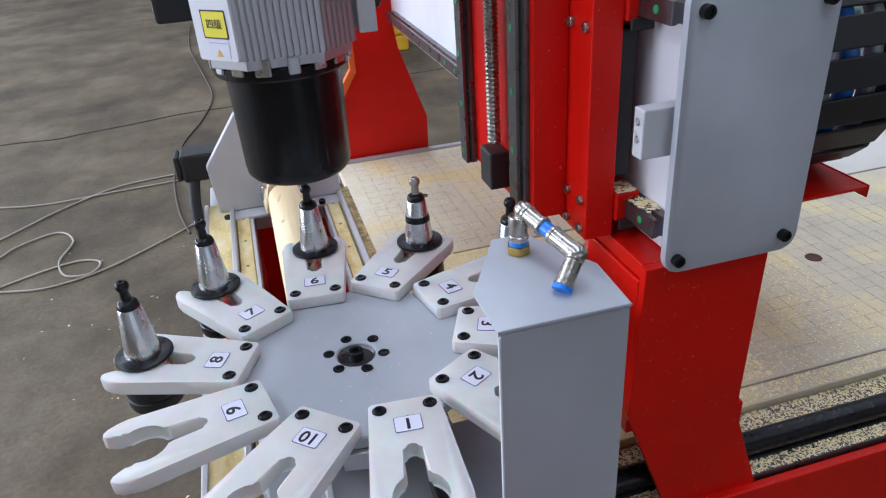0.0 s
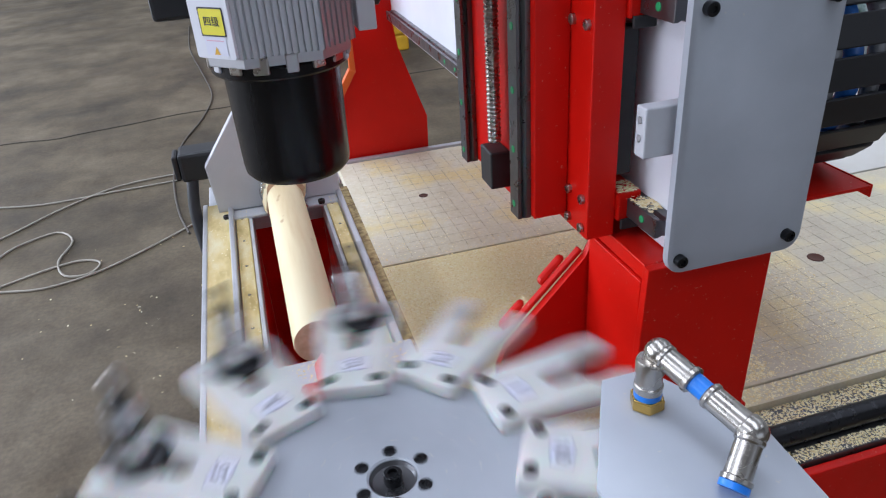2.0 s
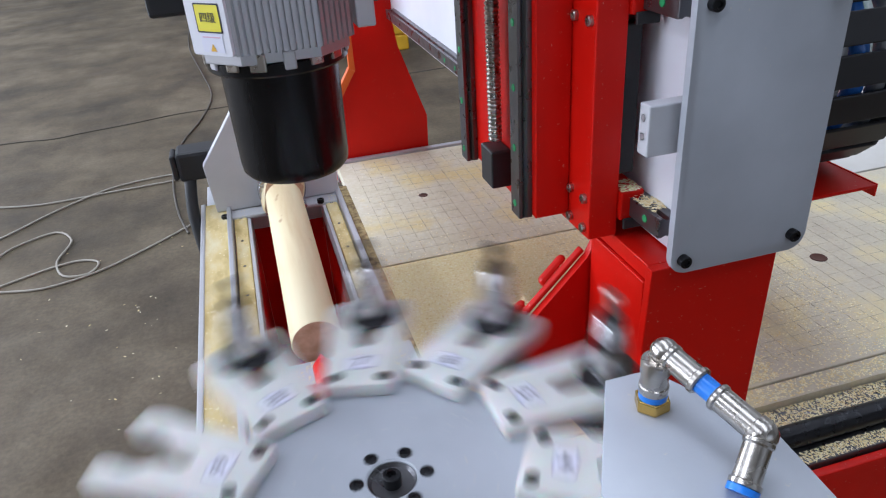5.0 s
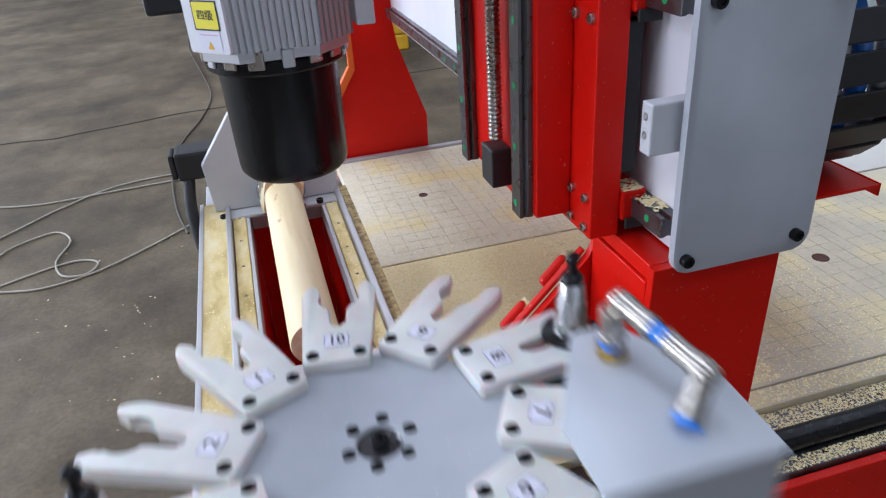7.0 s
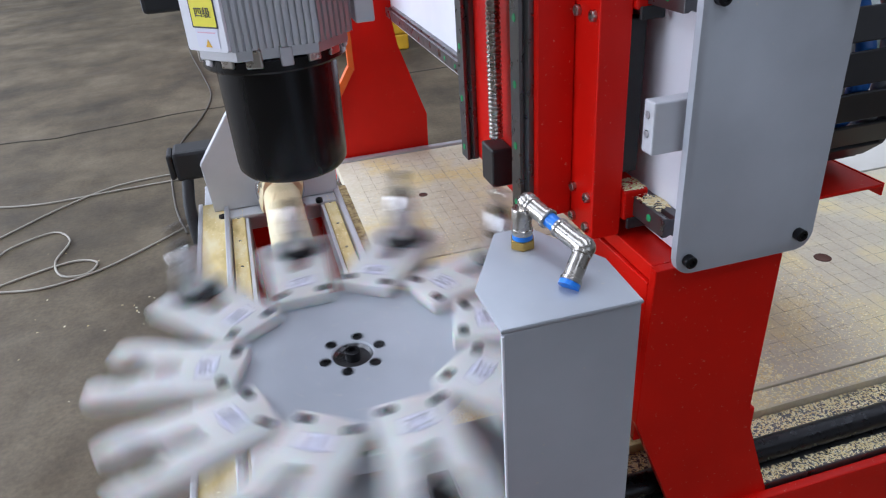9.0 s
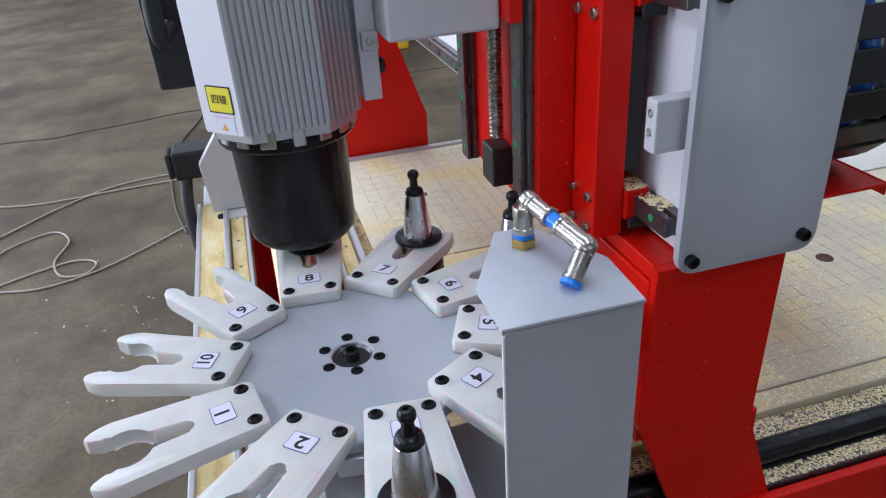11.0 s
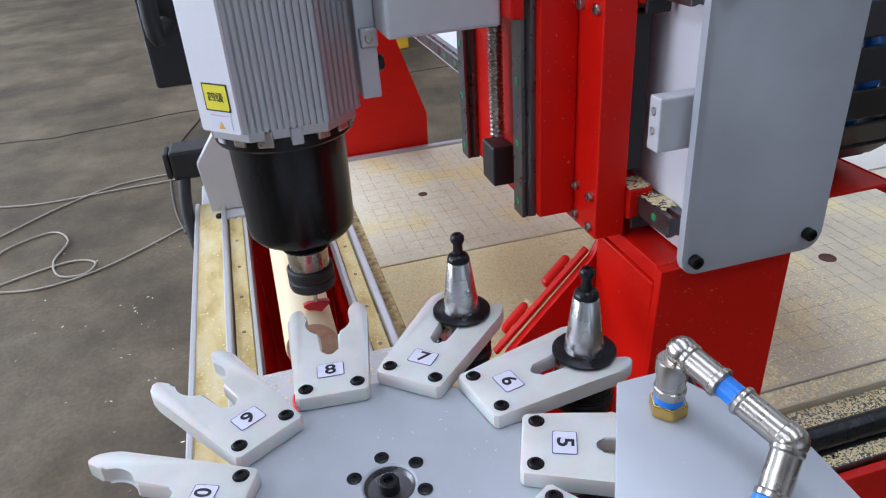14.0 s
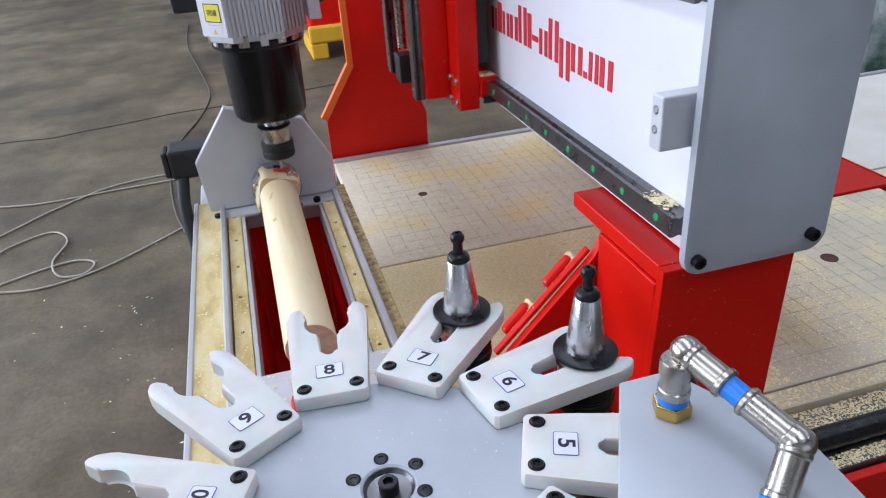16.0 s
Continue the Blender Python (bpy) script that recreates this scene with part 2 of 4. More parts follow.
def tube(bm, points, r, seg=8, smooth=4):
    """A round cord through the points."""
    pts = [Vector(p) for p in points]
    fine = []
    for i in range(len(pts) - 1):
        p0, p1, p2, p3 = pts[max(i - 1, 0)], pts[i], pts[i + 1], pts[min(i + 2, len(pts) - 1)]
        for k in range(smooth):
            s = k / smooth
            fine.append(0.5 * (2 * p1 + (p2 - p0) * s + (2 * p0 - 5 * p1 + 4 * p2 - p3) * s * s + (3 * p1 - p0 - 3 * p2 + p3) * s ** 3))
    fine.append(pts[-1])
    rings, side = [], None
    for i, p in enumerate(fine):
        d = (fine[min(i + 1, len(fine) - 1)] - fine[max(i - 1, 0)]).normalized()
        side = (d.orthogonal() if side is None else side - d * side.dot(d)).normalized()
        up = d.cross(side)
        rings.append([bm.verts.new(p + r * (math.cos(a) * side + math.sin(a) * up)) for a in (2 * math.pi * k / seg for k in range(seg))])
    for a, b in zip(rings, rings[1:]):
        for k in range(seg):
            bm.faces.new((a[k], a[(k + 1) % seg], b[(k + 1) % seg], b[k]))
    bm.faces.new(rings[0][::-1])
    bm.faces.new(rings[-1])
    return bm


def lettering(text, size, m, depth=0.0002, squeeze=1.0, bold=0.0):
    """Characters in the built-in font, centred at the origin of m, as a bmesh."""
    cu = bpy.data.curves.new("text", "FONT")
    cu.body, cu.size, cu.align_x, cu.align_y, cu.extrude = text, size, "CENTER", "CENTER", depth
    cu.resolution_u, cu.offset = 4, size * bold
    ob = bpy.data.objects.new("text", cu)
    scene.collection.objects.link(ob)
    bpy.context.view_layer.update()
    me = bpy.data.meshes.new_from_object(ob)
    bm = bmesh.new()
    bm.from_mesh(me)
    bpy.data.objects.remove(ob)
    bpy.data.meshes.remove(me)
    bmesh.ops.remove_doubles(bm, verts=bm.verts[:], dist=1e-6)
    bmesh.ops.transform(bm, matrix=m @ Matrix.Diagonal((squeeze, 1, 1, 1)), verts=bm.verts[:])
    return bm


def socket_screw(bm, m, r=0.0045, h=0.004):
    """A socket-head screw whose head stands h above the origin of m."""
    lathe(bm, [(0, -0.001), (r, -0.001), (r, h - 0.0006), (r - 0.0006, h), (r * 0.55, h), (r * 0.5, h - 0.002), (0, h - 0.002)], 16, m)
    return bm


X_FACE = Matrix.Rotation(radians(-90), 4, "Y")     # local z looks to -x
Y_FACE = Matrix.Rotation(radians(90), 4, "X")      # local z looks to -y


def facing_x(x, y, z):
    return Matrix.Translation((x, y, z)) @ X_FACE


def facing_y(x, y, z):
    return Matrix.Translation((x, y, z)) @ Y_FACE


# ---- motions in numbers ----
HUB_OUT = Vector((0.0415, 0.5080))                 # hub of the carousel, pushed out under the spindle
STROKE = 0.1527
FORK_TOP = H - 0.3611
PHASE = -116.4


def between(rows, t):
    for (t0, v0), (t1, v1) in zip(rows, rows[1:]):
        if t <= t1:
            return v0 + (v1 - v0) * max(0.0, (t - t0) / (t1 - t0))
    return rows[-1][1]


# pockets passed since the start, clockwise seen from above
TURNS = [(0, 0), (1.56, 0), (1.63, -0.22), (2.42, -5.75), (2.48, -5.89), (2.54, -5.89), (2.62, -5.60), (3.5, 0.75), (4.2, 5.68), (5.2, 12.7), (5.28, 13.0),
         (5.34, 13.0), (5.42, 12.7), (6.3, 6.5), (6.6, 4.5), (6.67, 4.11), (8.08, 4.11), (8.15, 4.4), (8.5, 7.25), (9.0, 10.87), (9.11, 11.75), (9.17, 12.0), (16, 12.0)]
SLIDE = [(0, 0), (0.4, 0.02), (0.5, 0.17), (0.6, 0.46), (0.7, 0.69), (0.8, 0.88), (0.9, 0.97), (1.0, 1), (6.8, 1), (6.9, 0.93), (7.0, 0.745), (7.1, 0.52),
         (7.2, 0.32), (7.3, 0.15), (7.4, 0.06), (7.5, 0.03), (7.6, 0), (11.55, 0), (11.7, 0.08), (11.8, 0.27), (11.9, 0.53), (12.0, 0.80), (12.1, 0.94), (12.2, 1), (16, 1)]
DROP = [(0, 0), (9.7, 0), (10.7, -0.0745), (16, -0.0745)]
TRAVEL = [(0, 0), (14.12, 0), (14.22, 0.012), (14.5, 0.080), (15.0, 0.1912), (15.5, 0.306), (16.0, 0.417)]


def spin(t):
    return PHASE - 36 * between(TURNS, t)


def hub(t):
    give = 0.20 * (1 - 1 / (1 + 0.00448 * (t - 8)))              # slow yield of the slide
    return Vector((HUB_OUT.x + 0.22 * give, HUB_OUT.y - STROKE * between(SLIDE, t) + 0.85 * give, FORK_TOP))


def carousel_pose(t):
    p = hub(t)
    return pose(p.x, p.y, p.z, 0, 0, spin(t))


FORK_AT, FORK_LEAN, POCKET, SHEAR = Vector((0.0943, 0.0074, 0)), -15.0, 0.0970, -0.033


def fork_local(n):
    return pose(0, 0, 0, 0, 0, 36 * n) @ pose(*FORK_AT, 0, 0, FORK_LEAN)


SPINDLE = Vector((0.0286, 0.6984))                 # axis of the spindle
# ---- hall ----


def hall():
    g = part("ground", boxed(-40, 40, -30, 60, -0.2, 0.0), CONCRETE)
    tagged(g, "worn brown-grey concrete workshop floor with dark stains", "floor", kind="structure")
    x0, x1, y0, y1, top = -9.0, 9.0, -6.0, 14.0, 6.0
    bm = bmesh.new()                                             # west wall with its tall windows
    ys = [y0] + [v for y in (1.5, 5.0, 8.5, 12.0) for v in (y - 1.5, y + 1.5)] + [y1]
    for i in range(0, len(ys), 2):
        box(bm, x0 - 0.2, x0, ys[i], ys[i + 1], 0, top)
    for i in range(1, len(ys) - 1, 2):
        box(bm, x0 - 0.2, x0, ys[i], ys[i + 1], 0, 1.2)
        box(bm, x0 - 0.2, x0, ys[i], ys[i + 1], 4.0, top)
    tagged(part("wall_west", bm, PLASTER), "plain grey workshop wall with tall window openings", "wall", kind="structure")
    for name, b in (("wall_east", (x1, x1 + 0.2, y0, y1, 0, top)), ("wall_north", (x0 - 0.2, x1 + 0.2, y1, y1 + 0.2, 0, top))):
        tagged(part(name, boxed(*b), PLASTER), "plain grey plastered workshop wall", "wall", kind="structure")
    # south wall, its opening made up for the added fill lamp
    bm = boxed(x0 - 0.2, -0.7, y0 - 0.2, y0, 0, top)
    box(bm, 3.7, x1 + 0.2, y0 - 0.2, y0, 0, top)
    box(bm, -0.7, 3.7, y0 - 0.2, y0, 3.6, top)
    tagged(part("wall_south", bm, PLASTER), "plain grey workshop wall with an added opening for fill light", "wall", kind="structure")
    bm = bmesh.new()
    xs = [x0, -5.2, -3.8, -0.4, 1.0, 4.3, 5.7, x1]
    for i in range(0, len(xs), 2):
        box(bm, xs[i], xs[i + 1], y0, y1, top, top + 0.15)
    for i in range(1, len(xs) - 1, 2):
        box(bm, xs[i], xs[i + 1], y0, -3.0, top, top + 0.15)
        box(bm, xs[i], xs[i + 1], 10, y1, top, top + 0.15)
    tagged(part("ceiling", bm, PLASTER), "plain workshop ceiling with long skylight openings", "ceiling", kind="structure")


hall()


def floor_cords():
    z = 0.006
    pale = [[(-1.6, 3.05), (-1.31, 3.35), (-1.19, 3.48), (-1.04, 3.65), (-0.78, 3.85), (-0.42, 3.90), (-0.25, 3.9)],
            [(-1.75, 3.95), (-1.43, 3.84), (-1.14, 3.76), (-0.80, 3.78), (-0.41, 3.80), (-0.25, 3.8)],
            [(-1.55, 2.98), (-1.26, 3.15), (-1.17, 3.28), (-1.01, 3.37), (-0.92, 3.24), (-0.95, 3.05), (-0.90, 2.90), (-0.80, 2.88), (-0.77, 2.97), (-0.86, 3.02), (-1.0, 2.98), (-1.2, 2.88), (-1.4, 2.8)],
            [(-1.5, 2.76), (-1.2, 2.86), (-0.97, 2.82), (-0.75, 2.89), (-0.52, 3.07), (-0.38, 3.2), (-0.25, 3.3)]]
    for pts in pale:
        ob = part("floor_cable", tube(bmesh.new(), [(x, y, z) for x, y in pts], 0.0048), CORD, smooth=60)
        tagged(ob, "thin pale cable lying in loops on concrete", "cable", "cables on the floor")
    for pts in ([(-0.52, 8.4), (-0.49, 7.2), (-0.36, 6.1), (-0.29, 5.4), (-0.36, 4.85), (-0.47, 4.4), (-0.50, 3.9), (-0.46, 3.4), (-0.40, 3.1)],):
        ob = part("floor_cable", tube(bmesh.new(), [(x, y, 0.006) for x, y in pts], 0.006), DARK_CORD, smooth=60)
        tagged(ob, "thin dark cable trailing across concrete", "cable", "cables on the floor")


floor_cords()


def floor_joints(ground):
    """Cracks and joints in the slab, filled with dirt."""
    rnd = random.Random(21)
    for pts in ([(-2.9, 4.86), (-2.2, 4.93), (-1.55, 4.93), (-1.3, 4.90), (-1.12, 4.95), (-0.8, 5.0), (-0.5, 5.09), (-0.1, 5.1), (0.6, 5.25), (1.6, 5.3)],):
        bm = tube(bmesh.new(), [(x + rnd.uniform(-0.02, 0.02), y + rnd.uniform(-0.02, 0.02), -0.010) for x, y in pts], 0.016, 6, 6)
        part("floor_joint", bm, JOINT, ground, smooth=60)


floor_joints(bpy.data.objects["ground"])


# ---- router table ----
TABLE = H - 0.65
Y_NEAR, Y_FAR = 0.603, 1.66


def router_table():
    t = empty("router_table", pose(0, 0, 0), "red steel router bed with dusty grooved fibreboard top", "machine bed")
    bm = bmesh.new()
    # frame
    box(bm, 0.17, 3.2, 0.50, 0.56, TABLE - 0.26, TABLE - 0.06, 0.006)
    box(bm, 0.17, 3.2, 1.56, 1.66, TABLE - 0.26, TABLE - 0.06, 0.006)
    box(bm, 0.17, 0.27, 0.56, 1.56, TABLE - 0.26, TABLE - 0.06, 0.006)
    box(bm, 3.1, 3.2, 0.56, 1.56, TABLE - 0.26, TABLE - 0.06, 0.006)
    part("frame", bm, RED, t)
    for x in (0.3, 1.6, 2.95):
        for y in (0.57, 1.5):
            bm = boxed(x, x + 0.1, y, y + 0.1, 0.02, TABLE - 0.262, 0.005)
            box(bm, x - 0.03, x + 0.13, y - 0.03, y + 0.13, 0.0, 0.02, 0.003)
            part("leg", bm, RED, t)
    # front apron under the guide
    part("apron", slabbed([(0.30, 0), (3.2, 0), (3.2, 0.355), (0.30, 0.355)], 0, 0.012, Matrix.Translation((0, 0.476, TABLE - 0.375)) @ Matrix.Rotation(radians(90), 4, "X"), 0.002), RED, t)
    bm = boxed(0.17, 3.2, 0.478, 0.572, TABLE - 0.058, TABLE - 0.012, 0.003)
    part("guide_base", bm, RAIL, t, "dark steel ledge strewn with sawdust")
    bm = tube(bmesh.new(), [(0.2, 0.513, TABLE + 0.0015), (3.2, 0.513, TABLE + 0.0015)], 0.0145, 16, 1)
    part("guide_tube", bm, BLACK_OXIDE, t, "black round guide cover", smooth=50)
    # boards, seams open between them
    part("board", boxed(0.165, 3.2, Y_NEAR - 0.030, Y_NEAR + 0.002, TABLE - 0.022, TABLE - 0.0012, 0.001), BOARD, t)
    part("board", boxed(0.165, 3.2, Y_NEAR + 0.005, 1.118, TABLE - 0.024, TABLE, 0.0015), BOARD, t)
    part("board", boxed(0.165, 0.988, 1.123, Y_FAR, TABLE - 0.024, TABLE, 0.0015), FAR_BOARD, t, "worn pale fibreboard")
    part("board", boxed(0.992, 3.2, 1.123, Y_FAR, TABLE - 0.024, TABLE + 0.001, 0.0015), CLEAN_BOARD, t, "pale clean fibreboard")
    part("edge_strip", boxed(0.165, 3.2, Y_FAR + 0.001, Y_FAR + 0.018, TABLE - 0.05, TABLE + 0.006, 0.002), ALU, t, "aluminium edging")
    bm = bmesh.new()                                             # fine grooves milled in the top
    for i in range(14):
        y = 1.16 + i * 0.034
        box(bm, 0.20, 0.97, y, y + 0.0012, TABLE + 0.0006, TABLE + 0.0007)
    for i in range(28):
        x = 0.20 + i * 0.028
        box(bm, x, x + 0.0014, 1.14, Y_FAR - 0.02, TABLE + 0.0003, TABLE + 0.0005)
    for i in range(24):
        x = 0.50 + i * 0.028
        box(bm, x, x + 0.0012, Y_NEAR + 0.04, 1.10, TABLE + 0.0003, TABLE + 0.0005)
    for i in range(15):
        y = Y_NEAR + 0.05 + i * 0.030
        box(bm, 0.46, 1.2, y, y + 0.0012, TABLE + 0.0006, TABLE + 0.0007)
    tagged(part("groove_grid", bm, GROOVE, t, "shallow milled groove grid"), kind="stuff")
    for x, y, q in ((0.319, 1.397, 0.6), (0.892, 0.856, 0.85)):    # suction holes
        part("suction_hole", turned([(0, 0.0), (0.017 * q, 0.0), (0.0165 * q, 0.0006), (0.013 * q, 0.0009), (0.012 * q, 0.0005), (0, 0.0005)], 20, Matrix.Translation((x, y, TABLE + 0.0005))), HOLE, t, smooth=40)
    return t


router_table()


def scatter(name, n, region, height, size, label, seed, material=CHIPS):
    """Loose wood chips, each a small bent flake."""
    rnd = random.Random(seed)
    verts, faces = [], []
    for _ in range(n):
        x, y, z = region(rnd)
        s, a = size * rnd.uniform(0.5, 1.5), rnd.uniform(0, 6.28)
        u = Vector((math.cos(a), math.sin(a), rnd.uniform(-0.08, 0.08))) * s
        v = Vector((-math.sin(a), math.cos(a), rnd.uniform(-0.15, 0.15))) * s * rnd.uniform(0.25, 0.6)
        w = Vector((0, 0, s * rnd.uniform(0.05, 0.15)))
        p = Vector((x, y, z + height))
        k = len(verts)
        verts += [p - u, p + v, p + u, p - v, p + w]
        faces += [(k, k + 1, k + 4), (k + 1, k + 2, k + 4), (k + 2, k + 3, k + 4), (k + 3, k, k + 4), (k + 3, k + 2, k + 1, k)]
    me = bpy.data.meshes.new(name)
    me.from_pydata([tuple(v) for v in verts], [], faces)
    me.materials.append(material)
    return tagged(new(name, me), label, "sawdust", kind="stuff")


# ---- turning bed with the blank ----
BED = H - 0.50
XA, LOG_Z = 0.0155, H - 0.468


def turning_bed():
    b = empty("turning_bed", pose(0, 0, 0), "long narrow rotary-axis bed with dusty rails over a red trough", "rotary bed")
    y0, y1 = 0.30, 1.19
    part("side_profile", boxed(-0.122, -0.080, y0, y1, BED - 0.09, BED, 0.002), STRIP, b, "dusty aluminium side profile")
    part("edge_rail", boxed(-0.1235, -0.1165, y0, y1, BED - 0.02, BED + 0.003, 0.0015), ALU, b, "bright aluminium edge")
    part("guide_rail", boxed(-0.081, -0.073, y0, y1, BED - 0.02, BED + 0.008, 0.002), ALU, b, "bright aluminium edge")
    part("inner_strip", boxed(-0.071, -0.050, y0, y1, BED - 0.05, BED - 0.004, 0.002), STRIP, b, "dusty tan strip")
    part("inner_strip", boxed(0.083, 0.103, y0, y1, BED - 0.05, BED - 0.004, 0.002), STRIP, b, "dusty tan strip")
    part("guide_rail", boxed(0.104, 0.114, y0, y1, BED - 0.02, BED + 0.006, 0.002), ALU, b, "bright aluminium edge")
    part("side_profile", boxed(0.1155, 0.130, y0, y1, BED - 0.09, BED - 0.006, 0.002), EDGE_BROWN, b, "brown dusty edge board")
    for x in (-0.0495, 0.077):
        part("trough_lip", boxed(x, x + 0.0055, y0, y1, BED - 0.046, BED - 0.006, 0.001), LIGHT_GREY, b, "light grey trough lip")
        part("trough_wall", boxed(x, x + 0.0055, y0, y1, BED - 0.30, BED - 0.0465, 0.001), RED, b)
    part("trough_floor", boxed(-0.122, 0.126, y0, y1, BED - 0.32, BED - 0.301, 0.002), RED, b, "dark red steel trough floor")
    part("lower_end_wall", boxed(-0.0435, 0.0765, 1.160, 1.168, BED - 0.30, BED - 0.0475, 0.001), RED, b, "red steel end of the trough")
    part("end_wall", boxed(-0.0435, 0.0765, 1.158, 1.166, BED - 0.0465, BED - 0.008, 0.001), LIGHT_GREY, b)
    part("cross_plate", boxed(-0.065, 0.120, 0.47, 0.655, BED + 0.009, BED + 0.019, 0.003), LIGHT_GREY, b, "light grey tailstock plate strewn with dust")
    for x in (-0.115, 0.10):
        for y in (0.36, 1.08):
            part("leg", boxed(x, x + 0.05, y, y + 0.05, 0.0, BED - 0.3205, 0.004), RED, b)
    for k in range(9):
        for x in (-0.0605, 0.093):
            part("rail_screw", socket_screw(bmesh.new(), Matrix.Translation((x, 0.44 + k * 0.085, BED - 0.004)), 0.0024, 0.0008), RAIL, b, smooth=40)
    return b


turning_bed()


def tailstock():
    t = empty("tailstock", pose(XA, 0.56, BED + 0.0195), "small red-painted tailstock with a revolving steel centre", "tailstock")
    dz = LOG_Z - BED - 0.0195
    part("body", boxed(-0.030, 0.030, -0.05, 0.012, 0.0, dz + 0.022, 0.006), RED, t)
    part("centre", turned([(0, 0.0), (0.011, 0.0), (0.011, 0.05), (0.008, 0.056), (0.0, 0.075)], 24, Matrix.Translation((0, 0.012, dz)) @ Matrix.Rotation(radians(-90), 4, "X")), RED, t, smooth=40)


tailstock()


def log():
    t = empty("timber_blank", pose(XA, 0, LOG_Z), "pale turned pine log clamped between centres", "log")
    r, y0, y1, n = 0.0292, 0.668, 1.135, 32
    rnd = random.Random(4)

    def skin(name, stations, square, label):
        bm, rings = bmesh.new(), []
        for y, q in stations:
            ring = []
            for i in range(n):
                a = 2 * math.pi * i / n
                k = min(q * 1.18, q / max(abs(math.cos(a + 0.25)), abs(math.sin(a + 0.25))) * 0.93) if square else q
                ring.append(bm.verts.new((k * math.cos(a) + (rnd.uniform(-0.001, 0.001) if square else 0), y, k * math.sin(a))))
            rings.append(ring)
        for a, b in zip(rings, rings[1:]):
            for i in range(n):
                bm.faces.new((a[i], a[(i + 1) % n], b[(i + 1) % n], b[i]))
        bm.faces.new(rings[0]).material_index = 1
        bm.faces.new(rings[-1]).material_index = 1
        return part(name, bm, (TIMBER, END_GRAIN), t, label, smooth=50)

    skin("turned_length", [(y0, r * 0.97), (y0 + 0.003, r), (0.8, r), (0.95, r * 1.01), (1.0905, r * 1.01)], False, "smooth turned pine")
    skin("square_end", [(1.091, r * 1.10), (1.095, r * 1.17), (1.11, r * 1.22), (y1, r * 1.2)], True, "rough squared pine end")


log()


def headstock():
    y = 1.15
    h = empty("headstock", pose(XA, y, H - 0.50), "light grey octagonal rotary headstock with chuck and motor", "headstock")
    out = [(-0.112, 0.0), (0.096, 0.0), (0.098, 0.062), (0.060, 0.133), (-0.058, 0.168), (-0.118, 0.085)]
    part("face_plate", slabbed(out, -0.020, 0.0, Y_FACE, 0.002), LIGHT_GREY, h)
    part("chuck", turned([(0, 0.0), (0.038, 0.0), (0.040, 0.004), (0.040, 0.022), (0.037, 0.026), (0, 0.026)], 40, Matrix.Translation((0, -0.0005, 0.032)) @ Y_FACE), STEEL, h, "steel chuck", smooth=40)
    for k in range(4):
        m = Matrix.Translation((0, -0.0275, 0.032)) @ Y_FACE @ Matrix.Rotation(radians(45 + 90 * k), 4, "Z")
        bm = boxed(0.024, 0.044, -0.008, 0.008, 0.0, 0.022, 0.002)
        bmesh.ops.transform(bm, matrix=m, verts=bm.verts[:])
        part("jaw", bm, STEEL, h)
    part("gearbox", boxed(-0.07, 0.07, 0.0205, 0.12, 0.0, 0.12, 0.004), MATT_BLACK, h, "black gearbox housing")
    part("motor", boxed(-0.160, -0.0705, 0.02, 0.075, 0.055, 0.105, 0.006), MATT_BLACK, h, "black stepper motor")
    part("motor_cap", boxed(-0.170, -0.1605, 0.025, 0.07, 0.058, 0.102, 0.004), MATT_BLACK, h)
    part("cable", tube(bmesh.new(), [(-0.145, 0.03, 0.055), (-0.15, 0.0, 0.0), (-0.14, -0.03, -0.10), (-0.14, 0.02, -0.25), (-0.15, 0.06, -0.5)], 0.010, 10), RUBBER, h, "thick black corrugated hose", smooth=60)
    for x in (-0.10, -0.02, 0.06):
        part("base_screw", socket_screw(bmesh.new(), Matrix.Translation((x, -0.026, -0.001)), 0.006, 0.006), BLACK_OXIDE, h, smooth=40)
    part("base", boxed(-0.13, 0.10, -0.030, 0.13, -0.008, -0.001, 0.002), LIGHT_GREY, h)


headstock()


# ---- gantry ----
def screws_y(bm, pts, y, r=0.006, h=0.006):
    for x, z in pts:
        socket_screw(bm, facing_y(x, y, H + z), r, h)
    return bm


